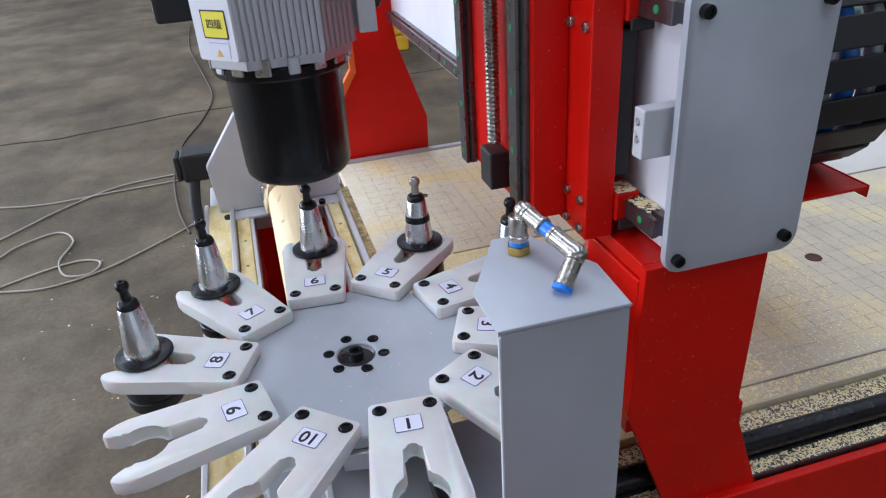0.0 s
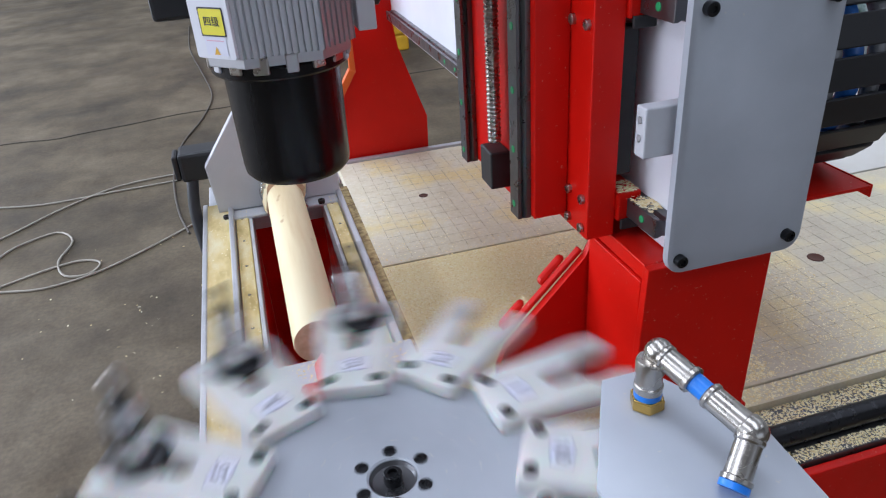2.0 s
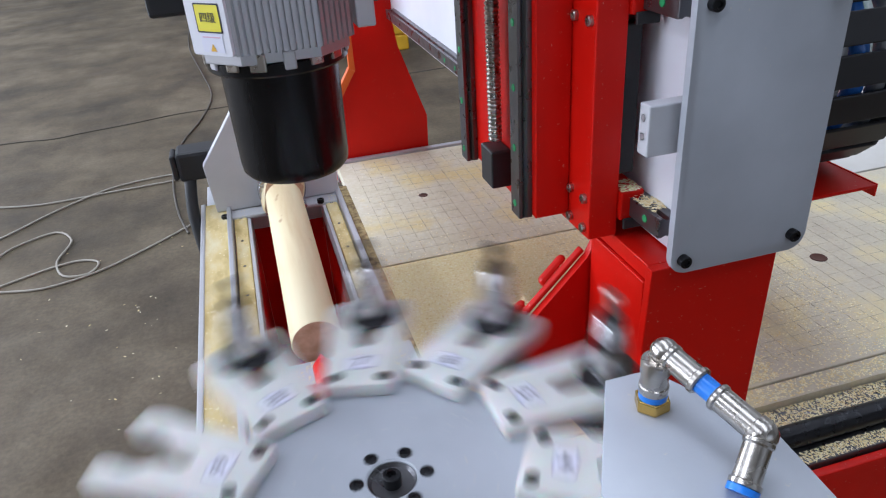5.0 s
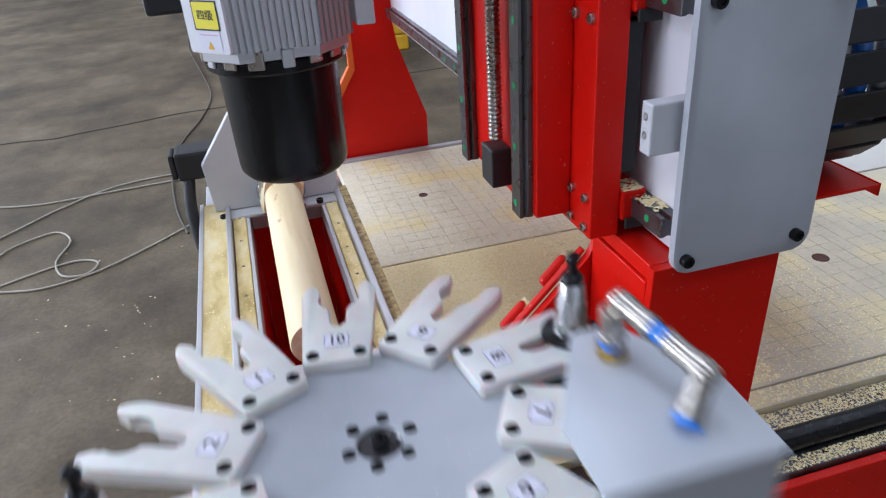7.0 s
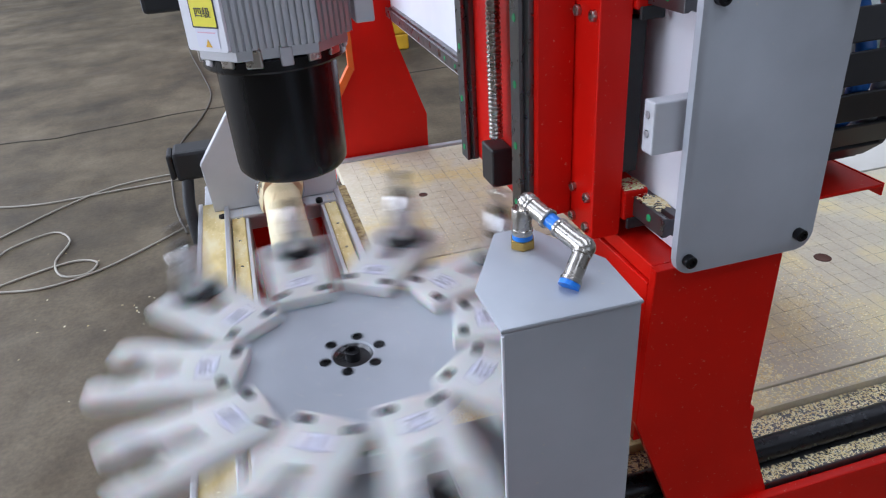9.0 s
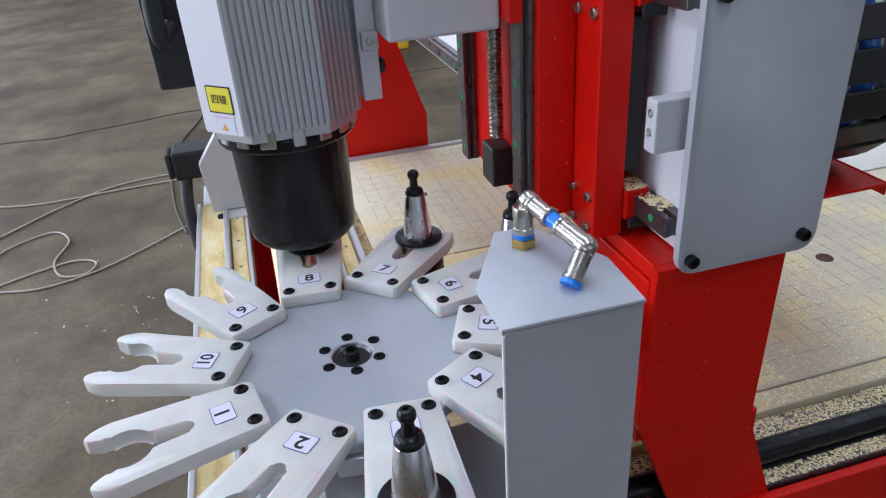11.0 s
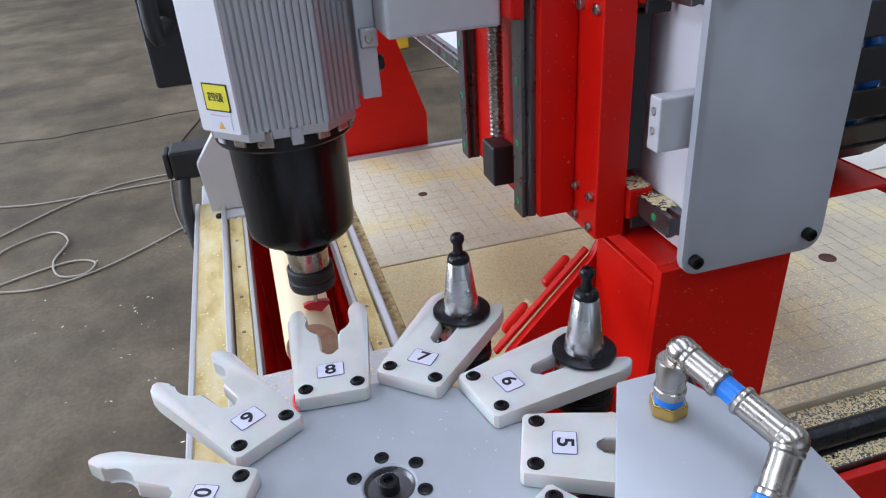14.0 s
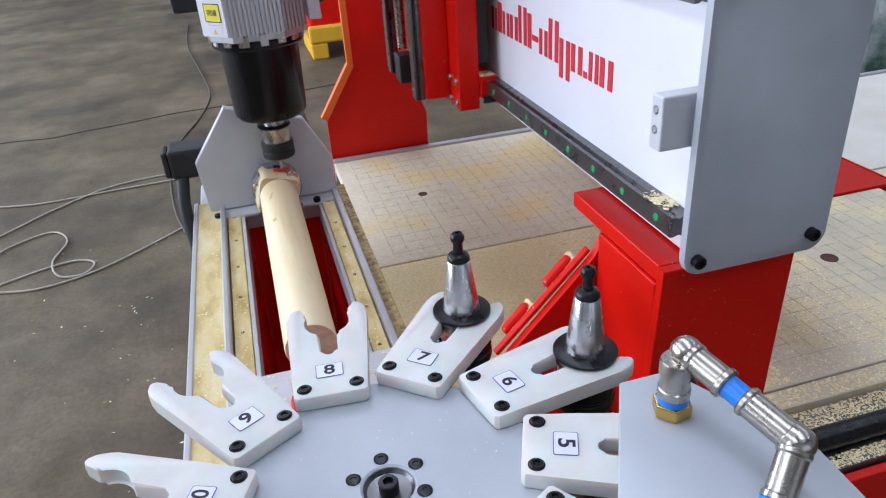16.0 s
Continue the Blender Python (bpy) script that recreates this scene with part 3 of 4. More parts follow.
def gantry():
    g = empty("gantry", pose(0, 0, 0), "red steel gantry with a white box beam and grey end plate", "gantry")
    # near column, flared towards its foot
    prof = [(0.3135, -0.335), (0.447, -0.335), (0.441, -0.545), (0.497, -0.70), (0.530, -0.80), (0.412, -0.80), (0.360, -0.651), (0.307, -0.512)]
    part("column_front", slabbed([(x, H + z) for x, z in prof], -0.010, 0.0, Matrix.Translation((0, 0.475, 0)) @ Y_FACE, 0.001), RED, g)
    part("column_side", boxed(0.312, 0.321, 0.4852, 0.590, H - 0.545, H - 0.352, 0.001), RED, g)
    part("column_side", boxed(0.436, 0.446, 0.4852, 0.590, H - 0.545, H - 0.352, 0.001), RED, g)
    part("foot_plate", boxed(0.19, 0.50, 0.486, 0.590, H - 0.716, H - 0.700, 0.002), RED, g, "red foot plate strewn with chips")
    part("foot_web", boxed(0.41, 0.46, 0.486, 0.590, H - 0.699, H - 0.546, 0.002), RED, g)
    # inner plate, its flange running down to the rear
    prof = [(0.322, -0.353), (0.440, -0.353), (0.445, -0.46), (0.50, -0.56), (0.50, -0.60), (0.205, -0.60), (0.205, -0.505), (0.215, -0.480), (0.310, -0.382)]
    part("column_back", slabbed([(x, H + z) for x, z in prof], -0.010, 0.0, Matrix.Translation((0, 0.592, 0)) @ Y_FACE, 0.001), RED, g)
    bm = boxed(0.0, 0.150, -0.009, 0.0, -0.005, 0.0, 0.0015)
    bmesh.ops.transform(bm, matrix=Matrix.Translation((0.311, 0.611, H - 0.379)) @ Matrix.Rotation(radians(134.5), 4, "Y"), verts=bm.verts[:])
    part("column_flange", bm, RED, g, "glossy red flange dusted with chips")
    for d in (0.04, 0.108):
        bm = boxed(d - 0.021, d + 0.021, 0.0, 0.014, -0.009, 0.005, 0.0062, 3)
        bmesh.ops.transform(bm, matrix=Matrix.Translation((0.311, 0.6113, H - 0.379)) @ Matrix.Rotation(radians(134.5), 4, "Y"), verts=bm.verts[:])
        part("lug", bm, RED, g, "red lug dusted with chips")
    part("cap_plate", boxed(0.3150, 0.446, 0.4853, 0.655, H - 0.351, H - 0.3345, 0.001), RED, g)
    # far column
    prof = [(0.242, 0.05), (0.345, 0.05), (0.345, -0.33), (0.352, -0.385), (0.395, -0.515), (0.412, -0.565), (0.408, -0.70), (0.165, -0.70), (0.165, -0.545), (0.236, -0.43)]
    part("column_front", slabbed([(x, H + z) for x, z in prof], -0.012, 0.0, Matrix.Translation((0, 1.685, 0)) @ Y_FACE, 0.001), RED, g)
    # edges of the red column, coloured orange for the light they catch
    part("column_edge", boxed(0.228, 0.2415, 1.667, 1.684, H - 0.428, H + 0.05, 0.001), LIT_RED, g, "red plate edge with window light painted in as orange")
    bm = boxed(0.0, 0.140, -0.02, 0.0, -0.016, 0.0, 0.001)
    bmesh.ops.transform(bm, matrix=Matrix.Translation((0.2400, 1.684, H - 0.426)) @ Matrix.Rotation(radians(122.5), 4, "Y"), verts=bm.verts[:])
    part("column_edge", bm, LIT_RED, g, "slanting red plate edge with window light painted in as orange")
    part("column_foot", boxed(0.20, 0.40, 1.698, 1.80, H - 0.80, H - 0.60, 0.004), RED, g)
    # beam
    part("beam", boxed(0.345, 0.464, 0.4745, 1.684, H - 0.332, H - 0.090, 0.002), WHITE, g, "white enamelled box beam")
    part("end_plate", slabbed([(x, z) for x, z in rounded(0.326, 0.4665, H - 0.3375, H - 0.082, 0.015)], -0.008, 0.0, Matrix.Translation((0, 0.466, 0)) @ Y_FACE, 0.001), GREY, g, "grey end plate with rounded corners", smooth=35)
    for x, z in ((0.3377, -0.3233), (0.4502, -0.3202), (0.3395, -0.1035), (0.4530, -0.105)):
        part("plate_bolt", screws_y(bmesh.new(), [(x, z)], 0.466, 0.0058, 0.007), BLACK_OXIDE, g, "black socket-head bolt", smooth=40)
    for zc in (-0.301, -0.108):
        bm = slabbed([(-0.0095, 0), (-0.0095, 0.009), (-0.0065, 0.012), (-0.0095, 0.016), (-0.0095, 0.020), (0.0095, 0.020), (0.0095, 0.016), (0.0065, 0.012), (0.0095, 0.009), (0.0095, 0)],
                     0, 1.16, Matrix(((0, -1, 0, 0.345), (0, 0, 1, 0.488), (1, 0, 0, H + zc), (0, 0, 0, 1))), 0.0008)
        rail = part("linear_rail", bm, RAIL, g, "dark profiled linear rail")
        for k in range(12):
            m = facing_x(0.3249, 0.512 + k * 0.06, H + zc)
            part("rail_plug", turned([(0, 0), (0.0038, 0), (0.0036, 0.0006), (0, 0.0006)], 12, m), GREEN, rail, "green plastic plug")
    # clamp block on the beam
    blk = part("stop_block", boxed(0.3025, 0.3445, 0.4815, 0.4975, H - 0.2265, H - 0.182, 0.0015), LIGHT_GREY, g, "light grey stop block with two counterbores")
    for z in (-0.194, -0.210):
        part("counterbore", turned([(0, 0), (0.0036, 0), (0.0036, 0.0003), (0.0026, 0.0003), (0.0024, 0.0005), (0, 0.0005)], 18, facing_x(0.3028, 0.4905, H + z)), ALU, blk, smooth=40)
    # lettering on the beam stands as plain strokes
    y = 0.985
    for w, lo, hi in ((7, 0, 13), (5, 0, 17), (8, 0, 13), (9, 0, 13), (9, 0, 20), (4, 0, 18), (6, 5, 8), (8, 0, 13), (9, 0, 20), (9, -6, 13), (9, 0, 13), (3, 0, 3), (7, 0, 13), (9, 0, 13)):
        w *= 0.0030
        for k in range(2 if w > 0.019 else 1):                    # upright strokes, with a gap inside the wide ones
            wide = w * (0.36 if w > 0.019 else 1)
            y1 = y - k * (w - wide)
            part("letter_bar", boxed(0.3443, 0.3447, y1 - wide, y1, H - 0.226 + lo * 0.0023, H - 0.226 + hi * 0.0023), RED_PRINT, g, "red printed stroke")
        y -= w + 0.0032
    # tray and cable chain behind the beam
    part("chain_tray", boxed(0.464, 0.712, 0.620, 1.60, H - 0.386, H - 0.382, 0.0008), RED, g, "red steel chain tray")
    part("tray_lip", boxed(0.7125, 0.715, 0.620, 1.60, H - 0.398, H - 0.381, 0.0008), RED, g)
    part("tray_bracket", boxed(0.464, 0.50, 1.0, 1.04, H - 0.381, H - 0.20, 0.002), RED, g)


gantry()


def cable_chain():
    c = empty("cable_chain", pose(0.60, 0.742, H - 0.3815), "black plastic cable chain bending back, full of blue and braided hoses", "cable chain")
    R, half = 0.150, 0.110

    def at(s):
        """Along the chain: the lower run, the bend and the upper run; gives place and heading."""
        if s < 0:
            return Vector((0, -s, R)) * 1.0 - Vector((0, 0, R)), 0.0
        if s > math.pi * R:
            return Vector((0, s - math.pi * R, 2 * R)), math.pi
        a = s / R
        return Vector((0, -R * math.sin(a), R - R * math.cos(a))), a

    for k in range(28):
        p, a = at(-0.25 + k * 0.045)
        m = Matrix.Translation(p) @ Matrix.Rotation(-a, 4, "X")
        for x in (-half, half - 0.012):
            bm = boxed(x, x + 0.012, -0.0215, 0.0215, 0.001, 0.050, 0.004)
            bmesh.ops.transform(bm, matrix=m, verts=bm.verts[:])
            part("link", bm, MATT_BLACK, c)
        bm = boxed(-half + 0.002, half - 0.002, -0.0178, 0.0178, 0.0002, 0.005, 0.0015)
        bmesh.ops.transform(bm, matrix=m, verts=bm.verts[:])
        part("cross_bar", bm, MATT_BLACK, c)
    for x, z, mat, name, th in ((-0.060, 0.019, BRAID, "braided_hose", 0.011), (-0.025, 0.018, BLUE_TUBE, "blue_hose", 0.010), (0.004, 0.017, BRAID, "braided_hose", 0.010), (0.032, 0.019, BLUE_TUBE, "blue_hose", 0.011), (0.066, 0.018, BRAID, "grey_hose", 0.010)):
        pts = []
        for k in range(26):
            p, a = at(-0.25 + k * 0.047)
            pts.append(p + Matrix.Rotation(-a, 3, "X") @ Vector((x + 0.003 * math.sin(k * 1.7 + x * 90), 0, z)))
        part(name, tube(bmesh.new(), pts, th, 10, 2), mat, c, smooth=60)
    return c


CHAIN = cable_chain()


def pallet_truck():
    t = empty("far_trolley", pose(0.91, 6.1, 0), "red trolley with yellow fork ends, far across the hall", "trolley")
    part("body", boxed(-0.35, 0.45, 0.0, 0.7, 0.20, 1.20, 0.03), RED, t)
    part("bumper", boxed(-0.37, 0.47, -0.06, -0.001, 0.13, 0.27, 0.02), YELLOW, t, "yellow bumper")
    for x in (-0.365, 0.32):
        part("foot", boxed(x, x + 0.14, -0.055, 0.6, 0.0, 0.129, 0.015), YELLOW, t, "yellow foot")


pallet_truck()


def wrapped_stack():
    """Goods under film, far off beyond the table."""
    rnd = random.Random(12)
    for x, y, w, d, h in ((3.9, 3.9, 0.9, 0.7, 0.5), (4.9, 4.3, 1.0, 0.8, 0.75), (4.2, 5.2, 1.3, 0.9, 0.9)):
        bm = bmesh.new()
        bmesh.ops.create_grid(bm, x_segments=9, y_segments=9, size=0.5)
        for v in bm.verts:
            edge = max(abs(v.co.x), abs(v.co.y))
            top = h * (1 if edge < 0.42 else 0.0)
            v.co = Vector((v.co.x * w + rnd.uniform(-0.03, 0.03), v.co.y * d + rnd.uniform(-0.03, 0.03), max(0.0, top + (rnd.uniform(-0.10, 0.06) if top else 0))))
        ob = part("wrapped_pallet", bm, WRAP, smooth=50)
        ob.location = (x, y, 0.0)
        tagged(ob, "low stack of goods under crumpled grey-green film", "stack", "wrapped goods")


wrapped_stack()
# ---- carriage on the beam, with the vertical slide ----


def carriage():
    c = empty("carriage", pose(0, 0, 0), "red steel carriage with two vertical rails and a ball screw", "carriage")
    zb = H - 0.322
    part("front_block", boxed(0.249, 0.2845, 0.590, 0.802, zb, H + 0.16, 0.001), RED, c)
    part("back_plate", boxed(0.285, 0.315, 0.545, 0.847, H - 0.332, H + 0.16, 0.0015), RED, c)
    for y in (0.610, 0.781):
        bm = slabbed([(-0.011, 0), (-0.011, 0.005), (-0.008, 0.008), (-0.011, 0.011), (-0.011, 0.014), (0.011, 0.014), (0.011, 0.011), (0.008, 0.008), (0.011, 0.005), (0.011, 0)],
                     0, 0.50, Matrix(((0, -1, 0, 0.2488), (1, 0, 0, y), (0, 0, 1, H - 0.324), (0, 0, 0, 1))), 0.0008)
        rail = part("vertical_rail", bm, RAIL, c, "dark vertical linear rail")
        for k in range(8):
            part("rail_plug", turned([(0, 0), (0.0038, 0), (0.0036, 0.0006), (0, 0.0006)], 12, facing_x(0.2347, y, H - 0.31 + k * 0.06)), GREEN, rail, "green plastic plug")
    rnd = []
    for k in range(92):                                          # threads of the ball screw
        z = -0.262 + k * 0.0046
        rnd += [(0.0062, z), (0.0075, z + 0.0012), (0.0075, z + 0.0026), (0.0062, z + 0.0040)]
    part("ball_screw", turned(rnd, 14, Matrix.Translation((0.236, 0.669, H))), CHROME, c, "bright ball screw", smooth=30)
    part("screw_bearing", boxed(0.226, 0.2485, 0.655, 0.690, H - 0.312, H - 0.270, 0.002), MATT_BLACK, c, "black bearing block")
    for z in (-0.125, -0.291, -0.322, -0.085):
        for y in (0.555, 0.586):
            part("screw", socket_screw(bmesh.new(), facing_x(0.2849, y + (0 if y < 0.57 else -0.002), H + z), 0.0050, 0.004), CHROME, c, "bright socket-head screw", smooth=40)
    for y in (0.560, 0.775):                                     # runner blocks on the beam rails
        for z in (-0.301, -0.108):
            part("runner_block", boxed(0.3152, 0.3400, y - 0.020, y + 0.06, H + z - 0.014, H + z + 0.016, 0.002), RED, c)
            part("wiper", boxed(0.3175, 0.3395, y - 0.0245, y - 0.0205, H + z - 0.0215, H + z - 0.0110, 0.001), RUBBER, c)
    # added black strip, paints in the shade between carriage and beam
    part("gap_shade", boxed(0.3155, 0.332, 0.5495, 0.566, H - 0.270, H - 0.130, 0.002), RUBBER, c, "black strip painting in the shade of the gap")
    part("nipple", boxed(0.3152, 0.330, 0.600, 0.612, H - 0.21, H - 0.195, 0.002), RED, c)
    return c


def spindle_head():
    """Origin on the spindle's axis, at the height of the fork tops."""
    s = empty("spindle_head", pose(SPINDLE.x, SPINDLE.y, FORK_TOP), "grey finned spindle motor with a glossy black nose", "spindle")
    d = H - FORK_TOP                                             # heights below are counted from the plan's origin
    z = lambda v: v + d
    part("nose", turned([(0, z(-0.266)), (0.044, z(-0.266)), (0.0495, z(-0.265)), (0.0535, z(-0.260)), (0.0545, z(-0.252)), (0.0565, z(-0.161)), (0.0565, z(-0.159)),
                         (0.065, z(-0.157)), (0.0665, z(-0.155)), (0.0665, z(-0.146)), (0.064, z(-0.144)), (0, z(-0.144))], 64), NOSE, s, smooth=35)
    part("nose_bore", turned([(0, z(-0.2675)), (0.030, z(-0.2675)), (0.034, z(-0.2661)), (0, z(-0.2661))], 40), BLACK_OXIDE, s, smooth=35)
    # motor, an octagon in plan with cooling ribs
    w, k = 0.0700, 0.0375
    octo = [(-k, -w), (k, -w), (w, -k), (w, k), (k, w), (-k, w), (-w, k), (-w, -k)]
    out = []
    ribs = 13
    for i in range(ribs):
        x = -k + 2 * k * i / ribs
        step = 2 * k / ribs
        out += [(x, -w), (x + step * 0.62, -w), (x + step * 0.66, -w + 0.0045), (x + step * 0.96, -w + 0.0045)]
    for i in range(6):
        a, b = Vector((k, -w)), Vector((w, -k))
        n = Vector((-0.707, 0.707)) * 0.004
        p, q = a.lerp(b, i / 6), a.lerp(b, (i + 0.6) / 6)
        out += [tuple(p), tuple(q), tuple(q + n), tuple(a.lerp(b, (i + 0.96) / 6) + n)]
    out += [(w, -k), (w, k), (k, w), (-k, w), (-w, k), (-w, -k)]
    motor = part("motor_body", slabbed(out, z(-0.134), z(0.16), None), ALU, s, "ribbed cast aluminium motor")
    part("motor_flange", slabbed([(x * 0.93, y * 0.93) for x, y in octo], z(-0.1438), z(-0.1342), None, 0.001), ALU, s)
    for i in range(16):
        a = 2 * math.pi * i / 16 + 0.1
        bm = boxed(0.0605, 0.0685, -0.0055 - 0.002 * (i % 3), 0.0055, z(-0.151), z(-0.1345), 0.0015)
        bmesh.ops.transform(bm, matrix=Matrix.Rotation(a, 4, "Z"), verts=bm.verts[:])
        part("flange_tab", bm, CHROME if i % 3 else ALU, s, "bright flange lug")
    # white side panel with the yellow tag
    a, b = Vector((-w, -k)), Vector((-k, -w))
    mid, run = (a + b) / 2, (b - a).normalized()
    nrm = Vector((-0.7071, -0.7071))
    m = Matrix(((run.x, 0, nrm.x, mid.x), (run.y, 0, nrm.y, mid.y), (0, 1, 0, z(0)), (0, 0, 0, 1)))
    part("side_panel", slabbed([(x, y) for x, y in rounded(-0.0228, 0.0228, -0.133, 0.155, 0.002)], 0.0003, 0.0035, m, 0.0005), WHITE, s, "smooth white side panel")
    tag = m @ Matrix.Translation((0.0025, -0.1015, 0.0037))
    t1 = part("tag", slabbed(rounded(-0.0145, 0.0145, -0.0122, 0.0122, 0.001, 2), 0, 0.0003, tag), INK, s, "yellow warning tag with black border")
    part("tag_field", slabbed(rounded(-0.0132, 0.0132, -0.0109, 0.0109, 0.001, 2), 0.00032, 0.0005, tag), TAG_YELLOW, t1)
    part("tag_text", lettering("四级", 0.0092, tag @ Matrix.Translation((0, 0, 0.0008)), 0.0001), INK, t1)
    low = m @ Matrix.Translation((0.0025, -0.1222, 0.0037))
    t2 = part("small_tag", slabbed(rounded(-0.0125, 0.0125, -0.0078, 0.0078, 0.001, 2), 0, 0.0003, low), STICKER, s, "small white tag with a warning triangle")
    part("tag_line", slabbed([(-0.010, 0.0045), (0.010, 0.0045), (0.010, 0.0055), (-0.010, 0.0055)], 0.0004, 0.0006, low), PINK, t2)
    part("tag_triangle", slabbed([(-0.0035, -0.007), (0.0035, -0.007), (0, -0.0005)], 0.0004, 0.0006, low), YELLOW, t2)
    # mount and the slide plate that runs on the vertical rails
    part("mount_bar", boxed(0.0750, 0.093, -0.030, 0.02, z(-0.130), z(0.16), 0.0015), LIGHT_GREY, s, "light grey mounting bar")
    part("slide_plate", boxed(0.0935, 0.196, -0.080, 0.11, z(-0.068), z(0.16), 0.003), LIGHT_GREY, s, "light grey slide housing")
    part("mount_clip", boxed(0.077, 0.093, -0.038, -0.0305, z(-0.082), z(-0.064), 0.002), ALU, s, "small clip with a screw")
    part("clip_screw", socket_screw(bmesh.new(), facing_y(0.085, -0.0385, z(-0.073)), 0.004, 0.003), CHROME, s, smooth=40)
    part("bracket_knob", turned([(0, 0), (0.008, 0), (0.008, 0.008), (0.006, 0.010), (0, 0.010)], 18, Matrix.Translation((0.0932, 0.0, z(-0.105))) @ Matrix.Rotation(radians(90), 4, "Y")), MATT_BLACK, s, smooth=40)
    for y in (-0.0857, 0.0853):
        part("slide_block", boxed(0.1965, 0.2090, y - 0.016, y + 0.016, z(-0.060), z(0.02), 0.002), RED, s, "red-ended runner block")
    part("terminal_box", boxed(-0.112, -0.0655, 0.045, 0.115, z(-0.114), z(0.12), 0.004), MATT_BLACK, s, "black terminal box")
    part("air_hose", tube(bmesh.new(), [(-0.085, 0.03, z(-0.05)), (-0.096, 0.018, z(-0.062)), (-0.098, 0.018, z(-0.03)), (-0.09, 0.02, z(0.06)), (-0.09, 0.02, z(0.13))], 0.008, 10), RUBBER, s, "black corrugated hose", smooth=60)
    return s


# ---- tool carousel ----


def fork_outline():
    """Half pockets open to the front; u runs outward from the inner end."""
    P, r, s = POCKET, 0.0220, 0.0074
    a_slot = 180 - math.degrees(math.asin(s / r))
    half = [(-0.002, 0.0255), (0.0005, 0.0284), (0.030, 0.0302), (0.055, 0.0320), (0.080, 0.0337), (0.103, 0.0354), (0.1115, 0.0353), (0.1185, 0.0328), (0.1228, 0.0292), (0.1236, 0.0257), (0.1215, 0.0226), (0.1162, 0.0212), (0.1118, 0.0192)]
    half += arc(P, 0, r, 56, a_slot, 10)
    half += arc(0.0535, 0, s, 90, 180, 5)[:-1]
    return [(u, v + SHEAR * 0.35 * u) for u, v in half + [(0.0461, 0.0)] + [(u, -v) for u, v in reversed(half)]]


def tool_carousel():
    c = empty("tool_carousel", carousel_pose(0), "round grey ten-pocket tool magazine with white plastic forks", "tool magazine")
    top = -0.0134                                                # face of the disc under the forks
    part("disc", turned([(0, top - 0.012), (0.107, top - 0.012), (0.1085, top - 0.0105), (0.1085, top - 0.0015), (0.107, top), (0.019, top), (0.0175, top - 0.0012), (0.0175, top - 0.008), (0, top - 0.008)], 96), GREY, c, "grey enamelled disc", smooth=35)
    part("hub_screw", turned([(0, top - 0.0078), (0.014, top - 0.0078), (0.014, top - 0.006), (0.009, top - 0.006), (0.009, top - 0.0075 + 0.0016), (0.0068, top - 0.0055), (0.0068, top + 0.0035), (0.006, top + 0.0042),
                              (0.0036, top + 0.0042), (0.0034, top + 0.001), (0, top + 0.001)], 24), BLACK_OXIDE, c, "black hub screw", smooth=40)
    part("hub_ring", turned([(0.0095, top - 0.0079), (0.0172, top - 0.0079), (0.0172, top - 0.0020), (0.0150, top - 0.0045), (0.0095, top - 0.0050)], 40), RAIL, c, "steel hub ring", smooth=40)
    for k in range(6):
        a = radians(-18 + 60 * k - PHASE)
        m = Matrix.Translation((0.025 * math.cos(a), 0.025 * math.sin(a), top))
        part("disc_screw", turned([(0, 0.0001), (0.0052, 0.0001), (0.0052, 0.0008), (0.0044, 0.0011), (0.0022, 0.0010), (0.0020, 0.0003), (0, 0.0003)], 18, m), BLACK_OXIDE, c, smooth=40)
    base = None
    for n in range(1, 11):
        m = fork_local(n)
        if base is None:
            base = part("fork", slabbed(fork_outline(), -0.0132, 0.0, None, 0.0022), PLASTIC, c, "white milky plastic tool fork", smooth=30)
            fork = base
            screws = []
            for v in (-0.0200, 0.0200):
                lug = part("fork_screw", turned([(0, 0.0001), (0.0058, 0.0001), (0.0058, 0.0003), (0.0047, 0.0004), (0.0046, 0.0014), (0.0042, 0.0018), (0.0026, 0.0018), (0.0024, 0.0006), (0, 0.0006)], 18, Matrix.Translation((0.0080, v, 0))), BLACK_OXIDE, fork, smooth=40)
                screws.append(lug)
        else:
            fork = new("fork", base.data)
            fork.parent = c
            fork["label"] = "white milky plastic tool fork"
            for sc in screws:
                o = new("fork_screw", sc.data)
                o.parent = fork
        fork.matrix_basis = m
        lab = part("number_label", slabbed(rounded(0.0187, 0.0357, -0.0108, 0.0108, 0.0018, 3), 0.0002, 0.0004), PURPLE, fork, "white number label with violet border")
        face = part("label_face", slabbed(rounded(0.0193, 0.0351, -0.0102, 0.0102, 0.0015, 3), 0.00042, 0.0006), STICKER, fork)
        face.parent = lab
        tm = Matrix.Translation((0.0272, 0.0, 0.0007)) @ Matrix.Rotation(radians(-90), 4, "Z")
        part("number", lettering(str(n), 0.0160, tm, 0.0001, 1.15 if n < 10 else 0.95, 0.02), INK, lab)
    # underside: flange and gear housing turning with the disc
    part("hub_flange", turned([(0, top - 0.045), (0.045, top - 0.045), (0.050, top - 0.040), (0.050, top - 0.0125), (0, top - 0.0125)], 48), ALU, c, smooth=35)
    for k in range(10):
        bm = boxed(0.070, 0.112, -0.012, 0.012, top - 0.030, top - 0.0125, 0.001)
        bmesh.ops.transform(bm, matrix=Matrix.Rotation(radians(36 * k - 20), 4, "Z"), verts=bm.verts[:])
        part("pocket_stop", bm, ALU, c, "small aluminium block below the disc")
    return c


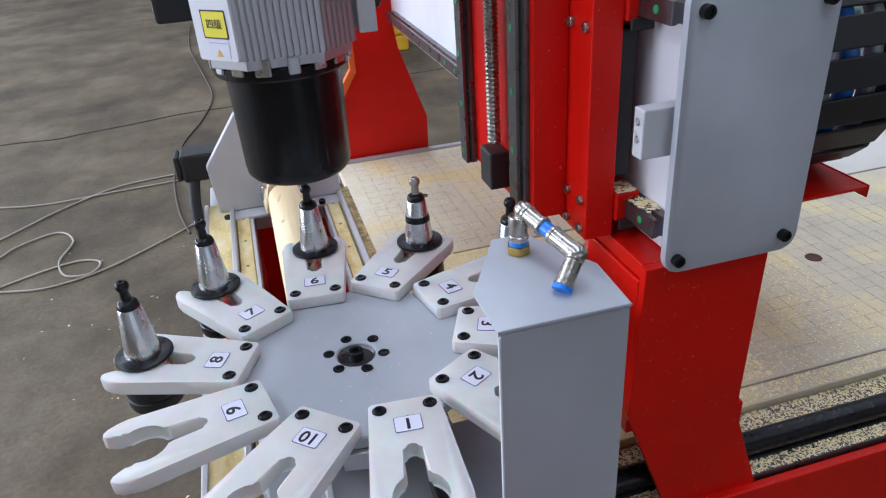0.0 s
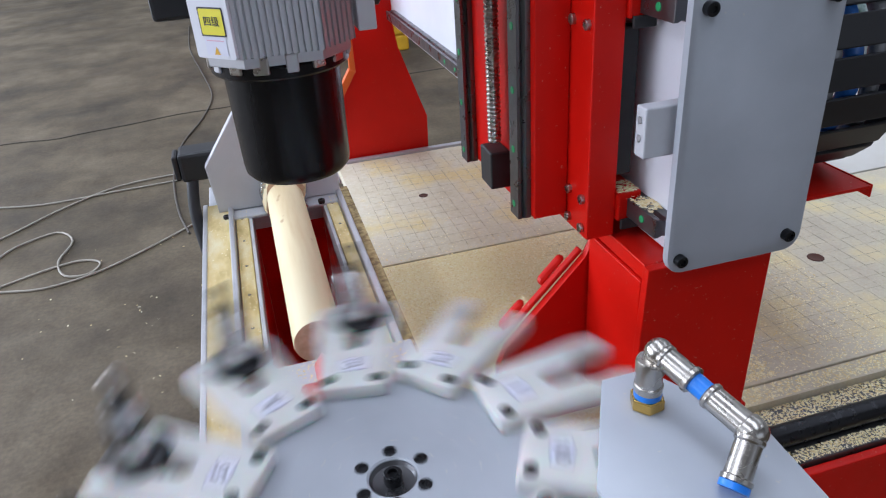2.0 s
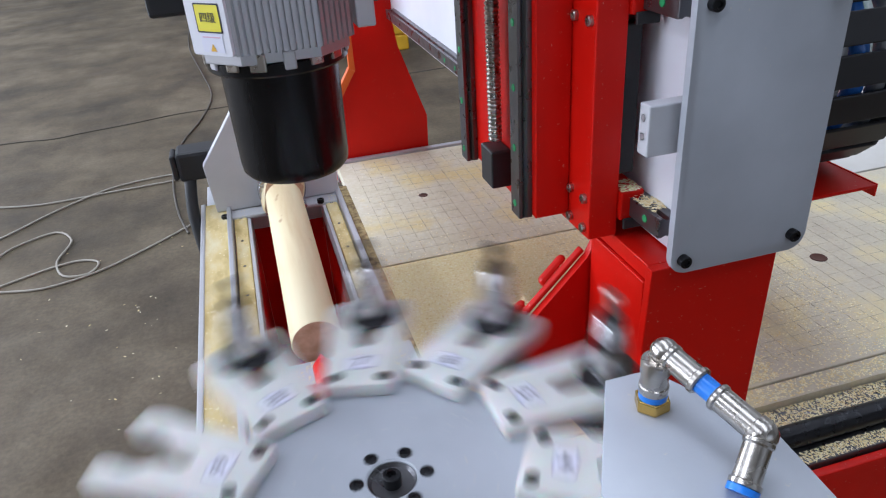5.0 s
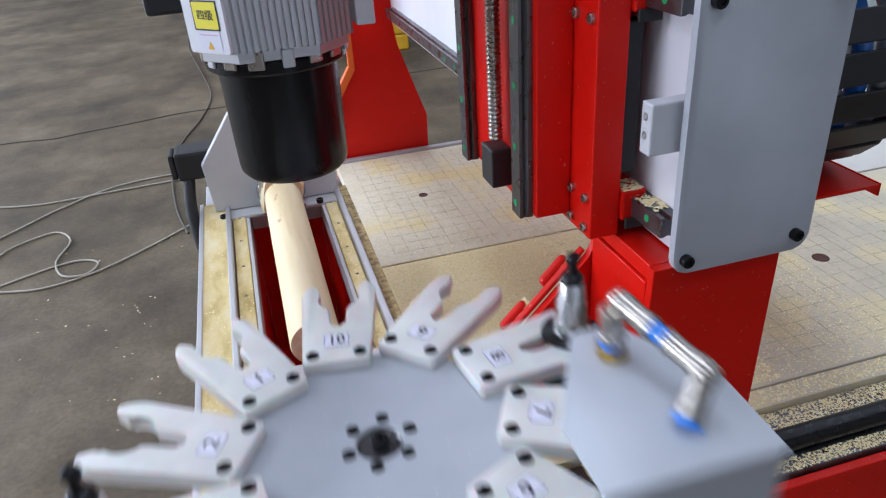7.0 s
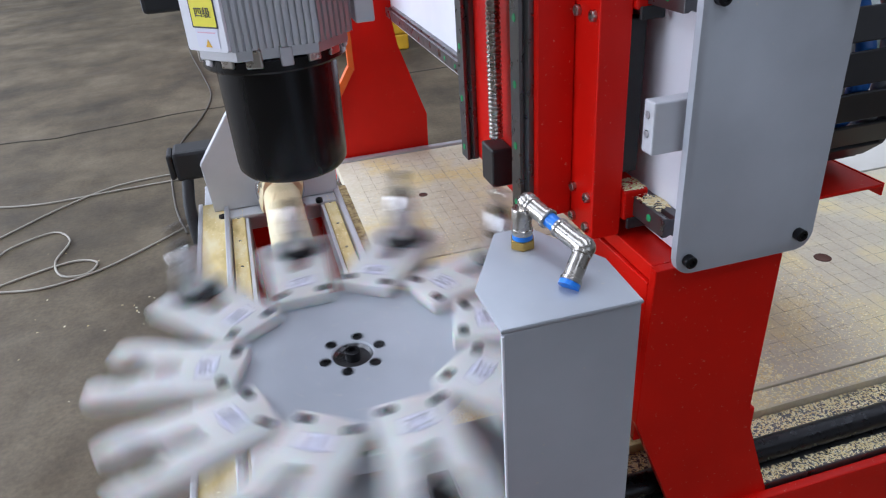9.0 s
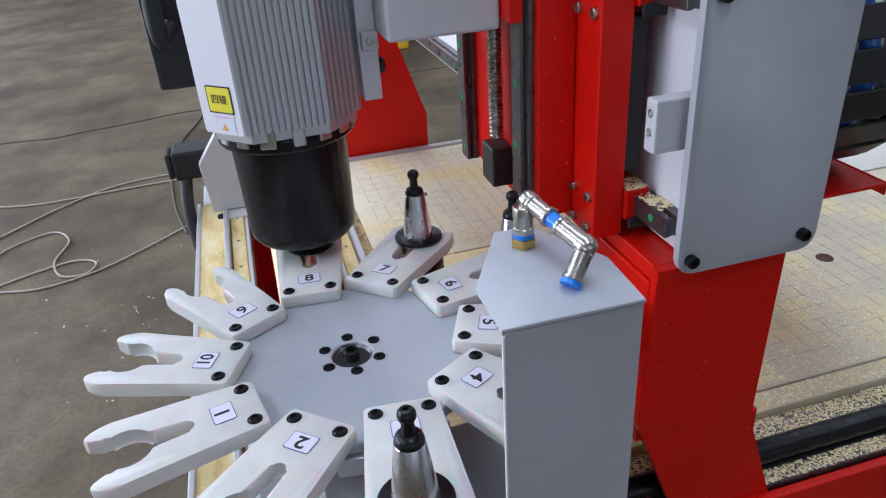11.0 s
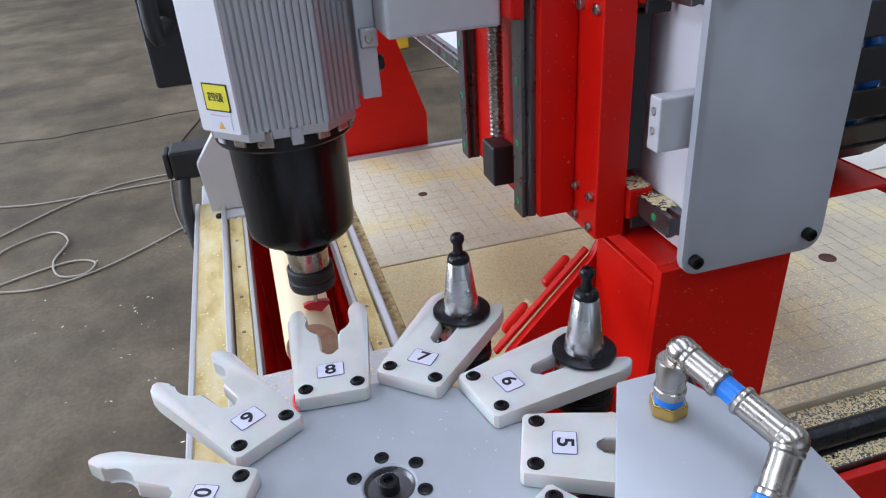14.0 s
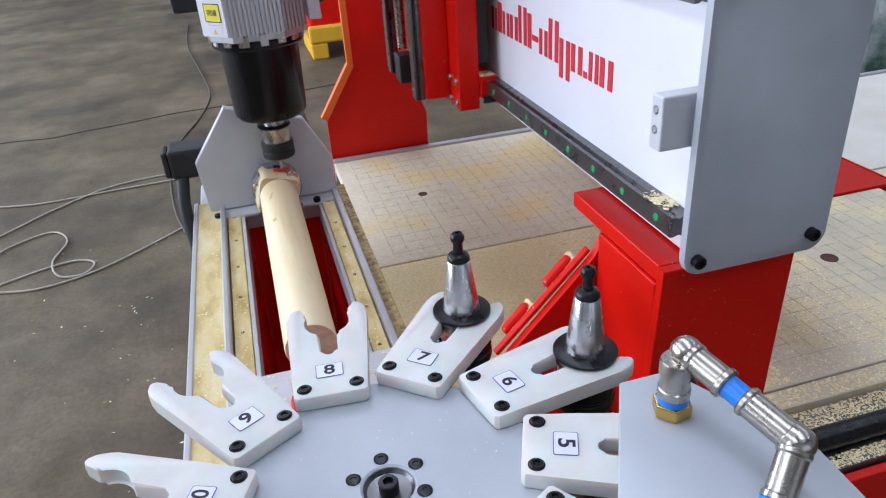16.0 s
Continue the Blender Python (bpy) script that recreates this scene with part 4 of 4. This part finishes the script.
def magazine_cover():
    """The sheet-metal cover that slides with the carousel; origin at the hub."""
    c = empty("magazine_cover", pose(HUB_OUT.x, HUB_OUT.y, FORK_TOP), "tall grey sheet-metal cover with chamfered top corner and air fittings", "machine cover")
    ox, oy = HUB_OUT.x, HUB_OUT.y
    zt = H - 0.210 - FORK_TOP
    out = [(0.097, 0.2765), (0.1760, 0.2755), (0.1785, 0.322), (0.152, 0.376), (0.129, 0.376), (0.0970, 0.318)]
    out = [(x - ox, y - oy) for x, y in out]
    part("lid", slabbed(out, zt - 0.003, zt, None, 0.0012), GREY, c, "grey enamelled folded lid", smooth=30)
    part("front_sheet", boxed(0.0972 - ox, 0.1757 - ox, 0.2768 - oy, 0.2786 - oy, zt - 0.40, zt - 0.0031, 0.0006), GREY, c, "grey enamelled front sheet")
    part("side_sheet", slabbed([(0.1738 - ox, 0.2787 - oy), (0.1758 - ox, 0.2787 - oy), (0.1780 - ox, 0.320 - oy), (0.1760 - ox, 0.320 - oy)], zt - 0.40, zt - 0.0031), GREY, c)
    part("weld_bead", tube(bmesh.new(), [(0.0978 - ox, 0.2766 - oy, zt - 0.40), (0.0978 - ox, 0.2766 - oy, zt - 0.004)], 0.0009, 8, 1), WHITE, c, "pale folded edge", smooth=60)
    part("base_plate", boxed(-0.10, 0.135, -0.235, -0.02, -0.115, -0.103, 0.003), GREY, c, "grey slide plate under the disc")
    part("gear_housing", boxed(-0.05, 0.055, -0.20, 0.055, -0.102, -0.0625, 0.006), ALU, c, "aluminium gear housing")
    part("arm", boxed(-0.02, 0.1315, -0.2285, -0.10, -0.20, -0.116, 0.004), GREY, c)
    part("sensor", boxed(0.030, 0.048, -0.165, -0.125, -0.0622, -0.045, 0.002), MATT_BLACK, c, "black sensor block")
    # push-in air fittings on the lid
    nx, ny = 0.1392 - ox, 0.3530 - oy
    N = Matrix.Translation((nx, ny, zt))
    nut = [(0.0078 * math.cos(radians(60 * k + 10)), 0.0078 * math.sin(radians(60 * k + 10))) for k in range(6)]
    part("hex_nut", slabbed(nut, 0.0002, 0.006, N, 0.0006), BRASS, c, "brass hexagon nut")
    part("collar", turned([(0, 0.006), (0.0062, 0.006), (0.0062, 0.009), (0, 0.009)], 20, N), BLUE, c, "blue release collar", smooth=40)
    body = [(0, 0.009), (0.0062, 0.009), (0.0064, 0.010), (0.0064, 0.0125), (0.0058, 0.013), (0.0058, 0.019), (0.0064, 0.0195), (0.0064, 0.025), (0.0060, 0.026), (0, 0.026)]
    part("fitting_body", turned(body, 24, N), CHROME, c, "nickel-plated push-in fitting", smooth=35)
    top = Vector((nx + 0.0035, ny, zt + 0.0285))
    end = Vector((0.1575 - ox, 0.3085 - oy, zt + 0.0180))
    run = (end - top).normalized()

    def along(p, d):
        return Matrix.Translation(p) @ d.to_track_quat("Z", "Y").to_matrix().to_4x4()

    e1 = bmesh.new()
    bmesh.ops.create_uvsphere(e1, u_segments=20, v_segments=12, radius=0.0062, matrix=Matrix.Translation(top))
    part("elbow", e1, CHROME, c, "nickel-plated elbow", smooth=60)
    L = (end - top).length
    sleeve = lambda a, b: [(0, a), (0.0053, a), (0.0060, a + 0.0008), (0.0060, a + 0.0022), (0.0054, a + 0.003), (0.0054, b - 0.003), (0.0062, b - 0.0024), (0.0062, b - 0.0006), (0.0054, b), (0, b)]
    part("sleeve", turned(sleeve(0.002, L * 0.40), 24, along(top, run)), CHROME, c, "nickel-plated push-in sleeve", smooth=35)
    part("hose_stub", turned([(0, L * 0.39), (0.0045, L * 0.39), (0.0045, L * 0.56), (0, L * 0.56)], 20, along(top, run)), BLUE, c, "short blue air hose", smooth=40)
    part("sleeve", turned(sleeve(L * 0.55, L * 0.985), 24, along(top, run)), CHROME, c, "nickel-plated push-in sleeve", smooth=35)
    e2 = bmesh.new()
    bmesh.ops.create_uvsphere(e2, u_segments=20, v_segments=12, radius=0.0063, matrix=Matrix.Translation(end))
    part("elbow", e2, CHROME, c, "nickel-plated elbow", smooth=60)
    foot = Vector((0.1430 - ox, 0.2975 - oy, zt + 0.0020))
    down = (foot - end).normalized()
    L2 = (foot - end).length
    part("sleeve", turned(sleeve(0.002, L2 - 0.003), 24, along(end, down)), CHROME, c, "nickel-plated push-in sleeve", smooth=35)
    part("collar", turned([(0, L2 - 0.0032), (0.0060, L2 - 0.0032), (0.0060, L2 - 0.0005), (0, L2 - 0.0005)], 20, along(end, down)), BLUE, c, "blue release collar", smooth=40)
    return c


def magazine_stand():
    s = empty("magazine_stand", pose(0, 0, 0), "red steel stand with slide rails under the tool magazine", "stand")
    z = FORK_TOP - 0.2205
    for x in (0.035, 0.135):
        part("slide_rail", boxed(x, x + 0.02, 0.02, 0.50, z - 0.020, z, 0.002), RAIL, s, "dark slide rail")
    part("shelf", boxed(0.0, 0.19, 0.0, 0.455, z - 0.05, z - 0.0205, 0.003), RED, s)
    part("post", boxed(0.05, 0.15, 0.10, 0.20, 0.02, z - 0.0505, 0.004), RED, s)
    part("foot", boxed(-0.02, 0.22, 0.03, 0.27, 0.0, 0.0195, 0.003), RED, s)


def tool_holder(style):
    """A taper holder; origin on its axis at the fork's upper face."""
    h = empty("tool_holder", pose(0, 0, 0), "steel taper tool holder with black flange and pull stud", "tool holder", "tool holders")
    part("taper", turned([(0, 0.0045), (0.0157, 0.0045), (0.0157, 0.0065), (0.0100, 0.0520), (0.0094, 0.0528), (0, 0.0528)], 40), STEEL, h, "ground steel cone", smooth=35)
    if style == 1:
        part("taper_ring", turned([(0.0125, 0.0285), (0.0136, 0.0285), (0.0128, 0.0355), (0.0118, 0.0355)], 40), BLACK_OXIDE, h, "black ring round the cone", smooth=35)
    stud = CHROME if style == 1 else BLACK_OXIDE
    part("stud_collar", turned([(0, 0.0529), (0.0096, 0.0529), (0.0096, 0.0548), (0.0085, 0.0578), (0.0058, 0.0600), (0, 0.0600)], 24), BLACK_OXIDE, h, smooth=40)
    part("pull_stud", turned([(0, 0.0601), (0.0044, 0.0601), (0.0040, 0.0690), (0.0056, 0.0712), (0.0060, 0.0735), (0.0056, 0.0762), (0.0040, 0.0780), (0.0018, 0.0782), (0.0015, 0.0765), (0, 0.0765)], 24), stud, h, "steel pull stud" if style == 1 else "black pull stud", smooth=40)
    part("flange", turned([(0, 0.0005), (0.0235, 0.0005), (0.0252, 0.0016), (0.0252, 0.0036), (0.0240, 0.0044), (0, 0.0044)], 48), BLACK_OXIDE, h, "black flange", smooth=40)
    part("groove_body", turned([(0, -0.022), (0.0215, -0.022), (0.0215, -0.0185), (0.0215, -0.0165), (0.0215, -0.001), (0.0220, 0.0004), (0, 0.0004)], 40), CHROME, h, "bright grooved body", smooth=35)
    part("collet_nut", turned([(0, -0.050), (0.0185, -0.050), (0.0240, -0.0475), (0.0250, -0.044), (0.0250, -0.0375), (0.0238, -0.0362), (0.0238, -0.0345), (0.0250, -0.033), (0.0250, -0.0240), (0.0235, -0.0222), (0, -0.0222)], 40), RUBBER if style == 8 else BLACK_OXIDE, h, "black collet nut", smooth=35)
    if style == 8:
        part("shank", turned([(0, -0.0715), (0.0026, -0.0715), (0.0026, -0.0502), (0, -0.0502)], 16), CHROME, h, "bright cutter shank", smooth=40)
        part("cutter", slabbed([(0.0145, -0.0715), (0.0100, -0.0695), (-0.0100, -0.0695), (-0.0145, -0.0715), (-0.0140, -0.0745), (-0.0015, -0.0850), (0.0015, -0.0850), (0.0140, -0.0745)], -0.0035, 0.0035, Y_FACE, 0.0008), RED_PRINT, h, "red-coated profile cutter")
    else:
        part("cutter", turned([(0, -0.0745), (0.0020, -0.0745), (0.0030, -0.070), (0.0030, -0.0502), (0, -0.0502)], 16), CHROME, h, "small bright cutter", smooth=40)
    return h


CARRIAGE = carriage()
HEAD = spindle_head()
CAROUSEL = tool_carousel()
COVER = magazine_cover()
magazine_stand()
HOLDERS = {3: tool_holder(0)}
for n in (4, 6, 7):
    HOLDERS[n] = copy_thing(HOLDERS[3], pose(0, 0, 0))
HOLDERS[5] = tagged(tool_holder(1), "steel taper tool holder with black ring and bright stud")
HOLDERS[8] = tagged(tool_holder(8), "steel taper tool holder with a red-coated cutter")


# ---- loose chips ----
scatter("heaped_chips", 30000, lambda r: (r.uniform(0.17, 0.62), r.uniform(Y_NEAR + 0.01, 1.112), TABLE), 0.0006, 0.0024, "dense pale yellow sawdust covering the near board", 33)
scatter("table_chips", 15000, lambda r: (r.uniform(0.17, 0.85), min(1.6, Y_NEAR + 0.01 + abs(r.gauss(0, 0.33))), TABLE), 0.0006, 0.0019, "pale sawdust and chips lying on the router table", 1)
scatter("ledge_chips", 11000, lambda r: (r.uniform(0.3, 1.0), r.choice((r.uniform(0.529, 0.571), r.uniform(0.529, 0.571), r.uniform(0.479, 0.497))), TABLE - 0.012), 0.0004, 0.0020, "pale sawdust along the guide ledge", 2)
scatter("bed_chips", 900, lambda r: (r.choice((r.uniform(-0.115, -0.083), r.uniform(0.083, 0.103), r.uniform(-0.07, -0.051))), r.uniform(0.32, 1.17), BED), 0.0002, 0.0015, "fine sawdust on the rotary bed", 3)
scatter("foot_chips", 700, lambda r: (r.uniform(0.20, 0.42), r.uniform(0.487, 0.588), H - 0.700), 0.0006, 0.0022, "chips strewn on the red foot plate", 5)
scatter("edge_chips", 2600, lambda r: (r.uniform(0.3, 1.1), r.uniform(0.575, 0.603), TABLE - 0.001), 0.0006, 0.0022, "sawdust along the near edge of the table", 15)
scatter("flange_chips", 420, lambda r: (lambda d, y: (0.311 - 0.70 * d, y, H - 0.379 - 0.713 * d))(r.uniform(0.0, 0.148), r.uniform(0.603, 0.610)), 0.0006, 0.0013, "chips on the red column flange", 6)
scatter("lug_chips", 1300, lambda r: (lambda d, y: (0.311 - 0.70 * d, y, H - 0.379 - 0.713 * d))(r.choice((0.04, 0.108)) + r.uniform(-0.02, 0.02), r.uniform(0.612, 0.626)), 0.0052, 0.0020, "chips heaped on the red lugs", 16)
scatter("rail_chips", 170, lambda r: (r.uniform(0.326, 0.344), 0.522 + r.gauss(0, 0.007), H - 0.2915), 0.0012, 0.0026, "small heap of chips on the beam rail", 7)
scatter("floor_chips", 80, lambda r: (r.uniform(-1.0, -0.16), r.uniform(0.9, 3.2), 0.0), 0.0006, 0.005, "scattered wood chips on concrete", 8)
scatter("plate_chips", 420, lambda r: (r.uniform(-0.06, 0.115), r.uniform(0.57, 0.652), BED + 0.0192), 0.0004, 0.002, "sawdust on the tailstock plate", 9)

heap = scatter("runner_chips", 150, lambda r: (r.uniform(0.317, 0.338), r.uniform(0.541, 0.566), H - 0.2848), 0.0006, 0.0024, "chips heaped on the runner block", 32)
heap.parent = CARRIAGE
del heap["category"]
specks = scatter("disc_dust", 60, lambda r: (lambda a, q: (q * math.cos(a), q * math.sin(a), -0.0134))(r.uniform(0, 6.28), r.uniform(0.032, 0.088)), 0.0001, 0.0007, "fine dust specks on the grey disc", 31)
specks.parent = CAROUSEL
del specks["category"]


def motions():
    fine = sorted({round(k / 30, 4) for k in range(0, 481)})

    def moving(t):
        return 0.3 < t < 1.1 or 1.5 < t < 2.6 or 2.5 < t < 7.7 or 8.0 < t < 9.3 or 11.4 < t < 12.3

    times = [t for i, t in enumerate(fine) if moving(t) and i % 2 == 0 or i % 30 == 0]
    walk(CAROUSEL, [(t, carousel_pose(t)) for t in times])
    walk(COVER, [(t, pose(*hub(t))) for t in times])
    for n, h in HOLDERS.items():
        def place(t):
            if n == 8 and t > 11.0:                              # now gripped by the spindle
                return pose(SPINDLE.x, SPINDLE.y + between(TRAVEL, t), FORK_TOP)
            p = carousel_pose(t) @ fork_local(n) @ pose(POCKET, SHEAR * POCKET, 0)
            return p if n != 8 else Matrix.Translation(p.translation)
        rows = times if n != 8 else sorted(set(times) | {14.1, 14.2, 14.3, 14.5})
        walk(h, [(t, place(t)) for t in rows])
    go = [0, 9.0, 9.7, 10.2, 10.7, 11.2, 14.1, 14.2, 14.3, 14.5, 14.75, 15.0, 15.25, 15.5, 15.75, 16.0]
    walk(HEAD, [(t, pose(SPINDLE.x, SPINDLE.y + between(TRAVEL, t), FORK_TOP + between(DROP, t))) for t in go])
    walk(CHAIN, [(t, pose(0.60, 0.742 + 0.5 * between(TRAVEL, t), H - 0.3815)) for t in go])
    walk(CARRIAGE, [(t, pose(0, between(TRAVEL, t), 0)) for t in go])


motions()
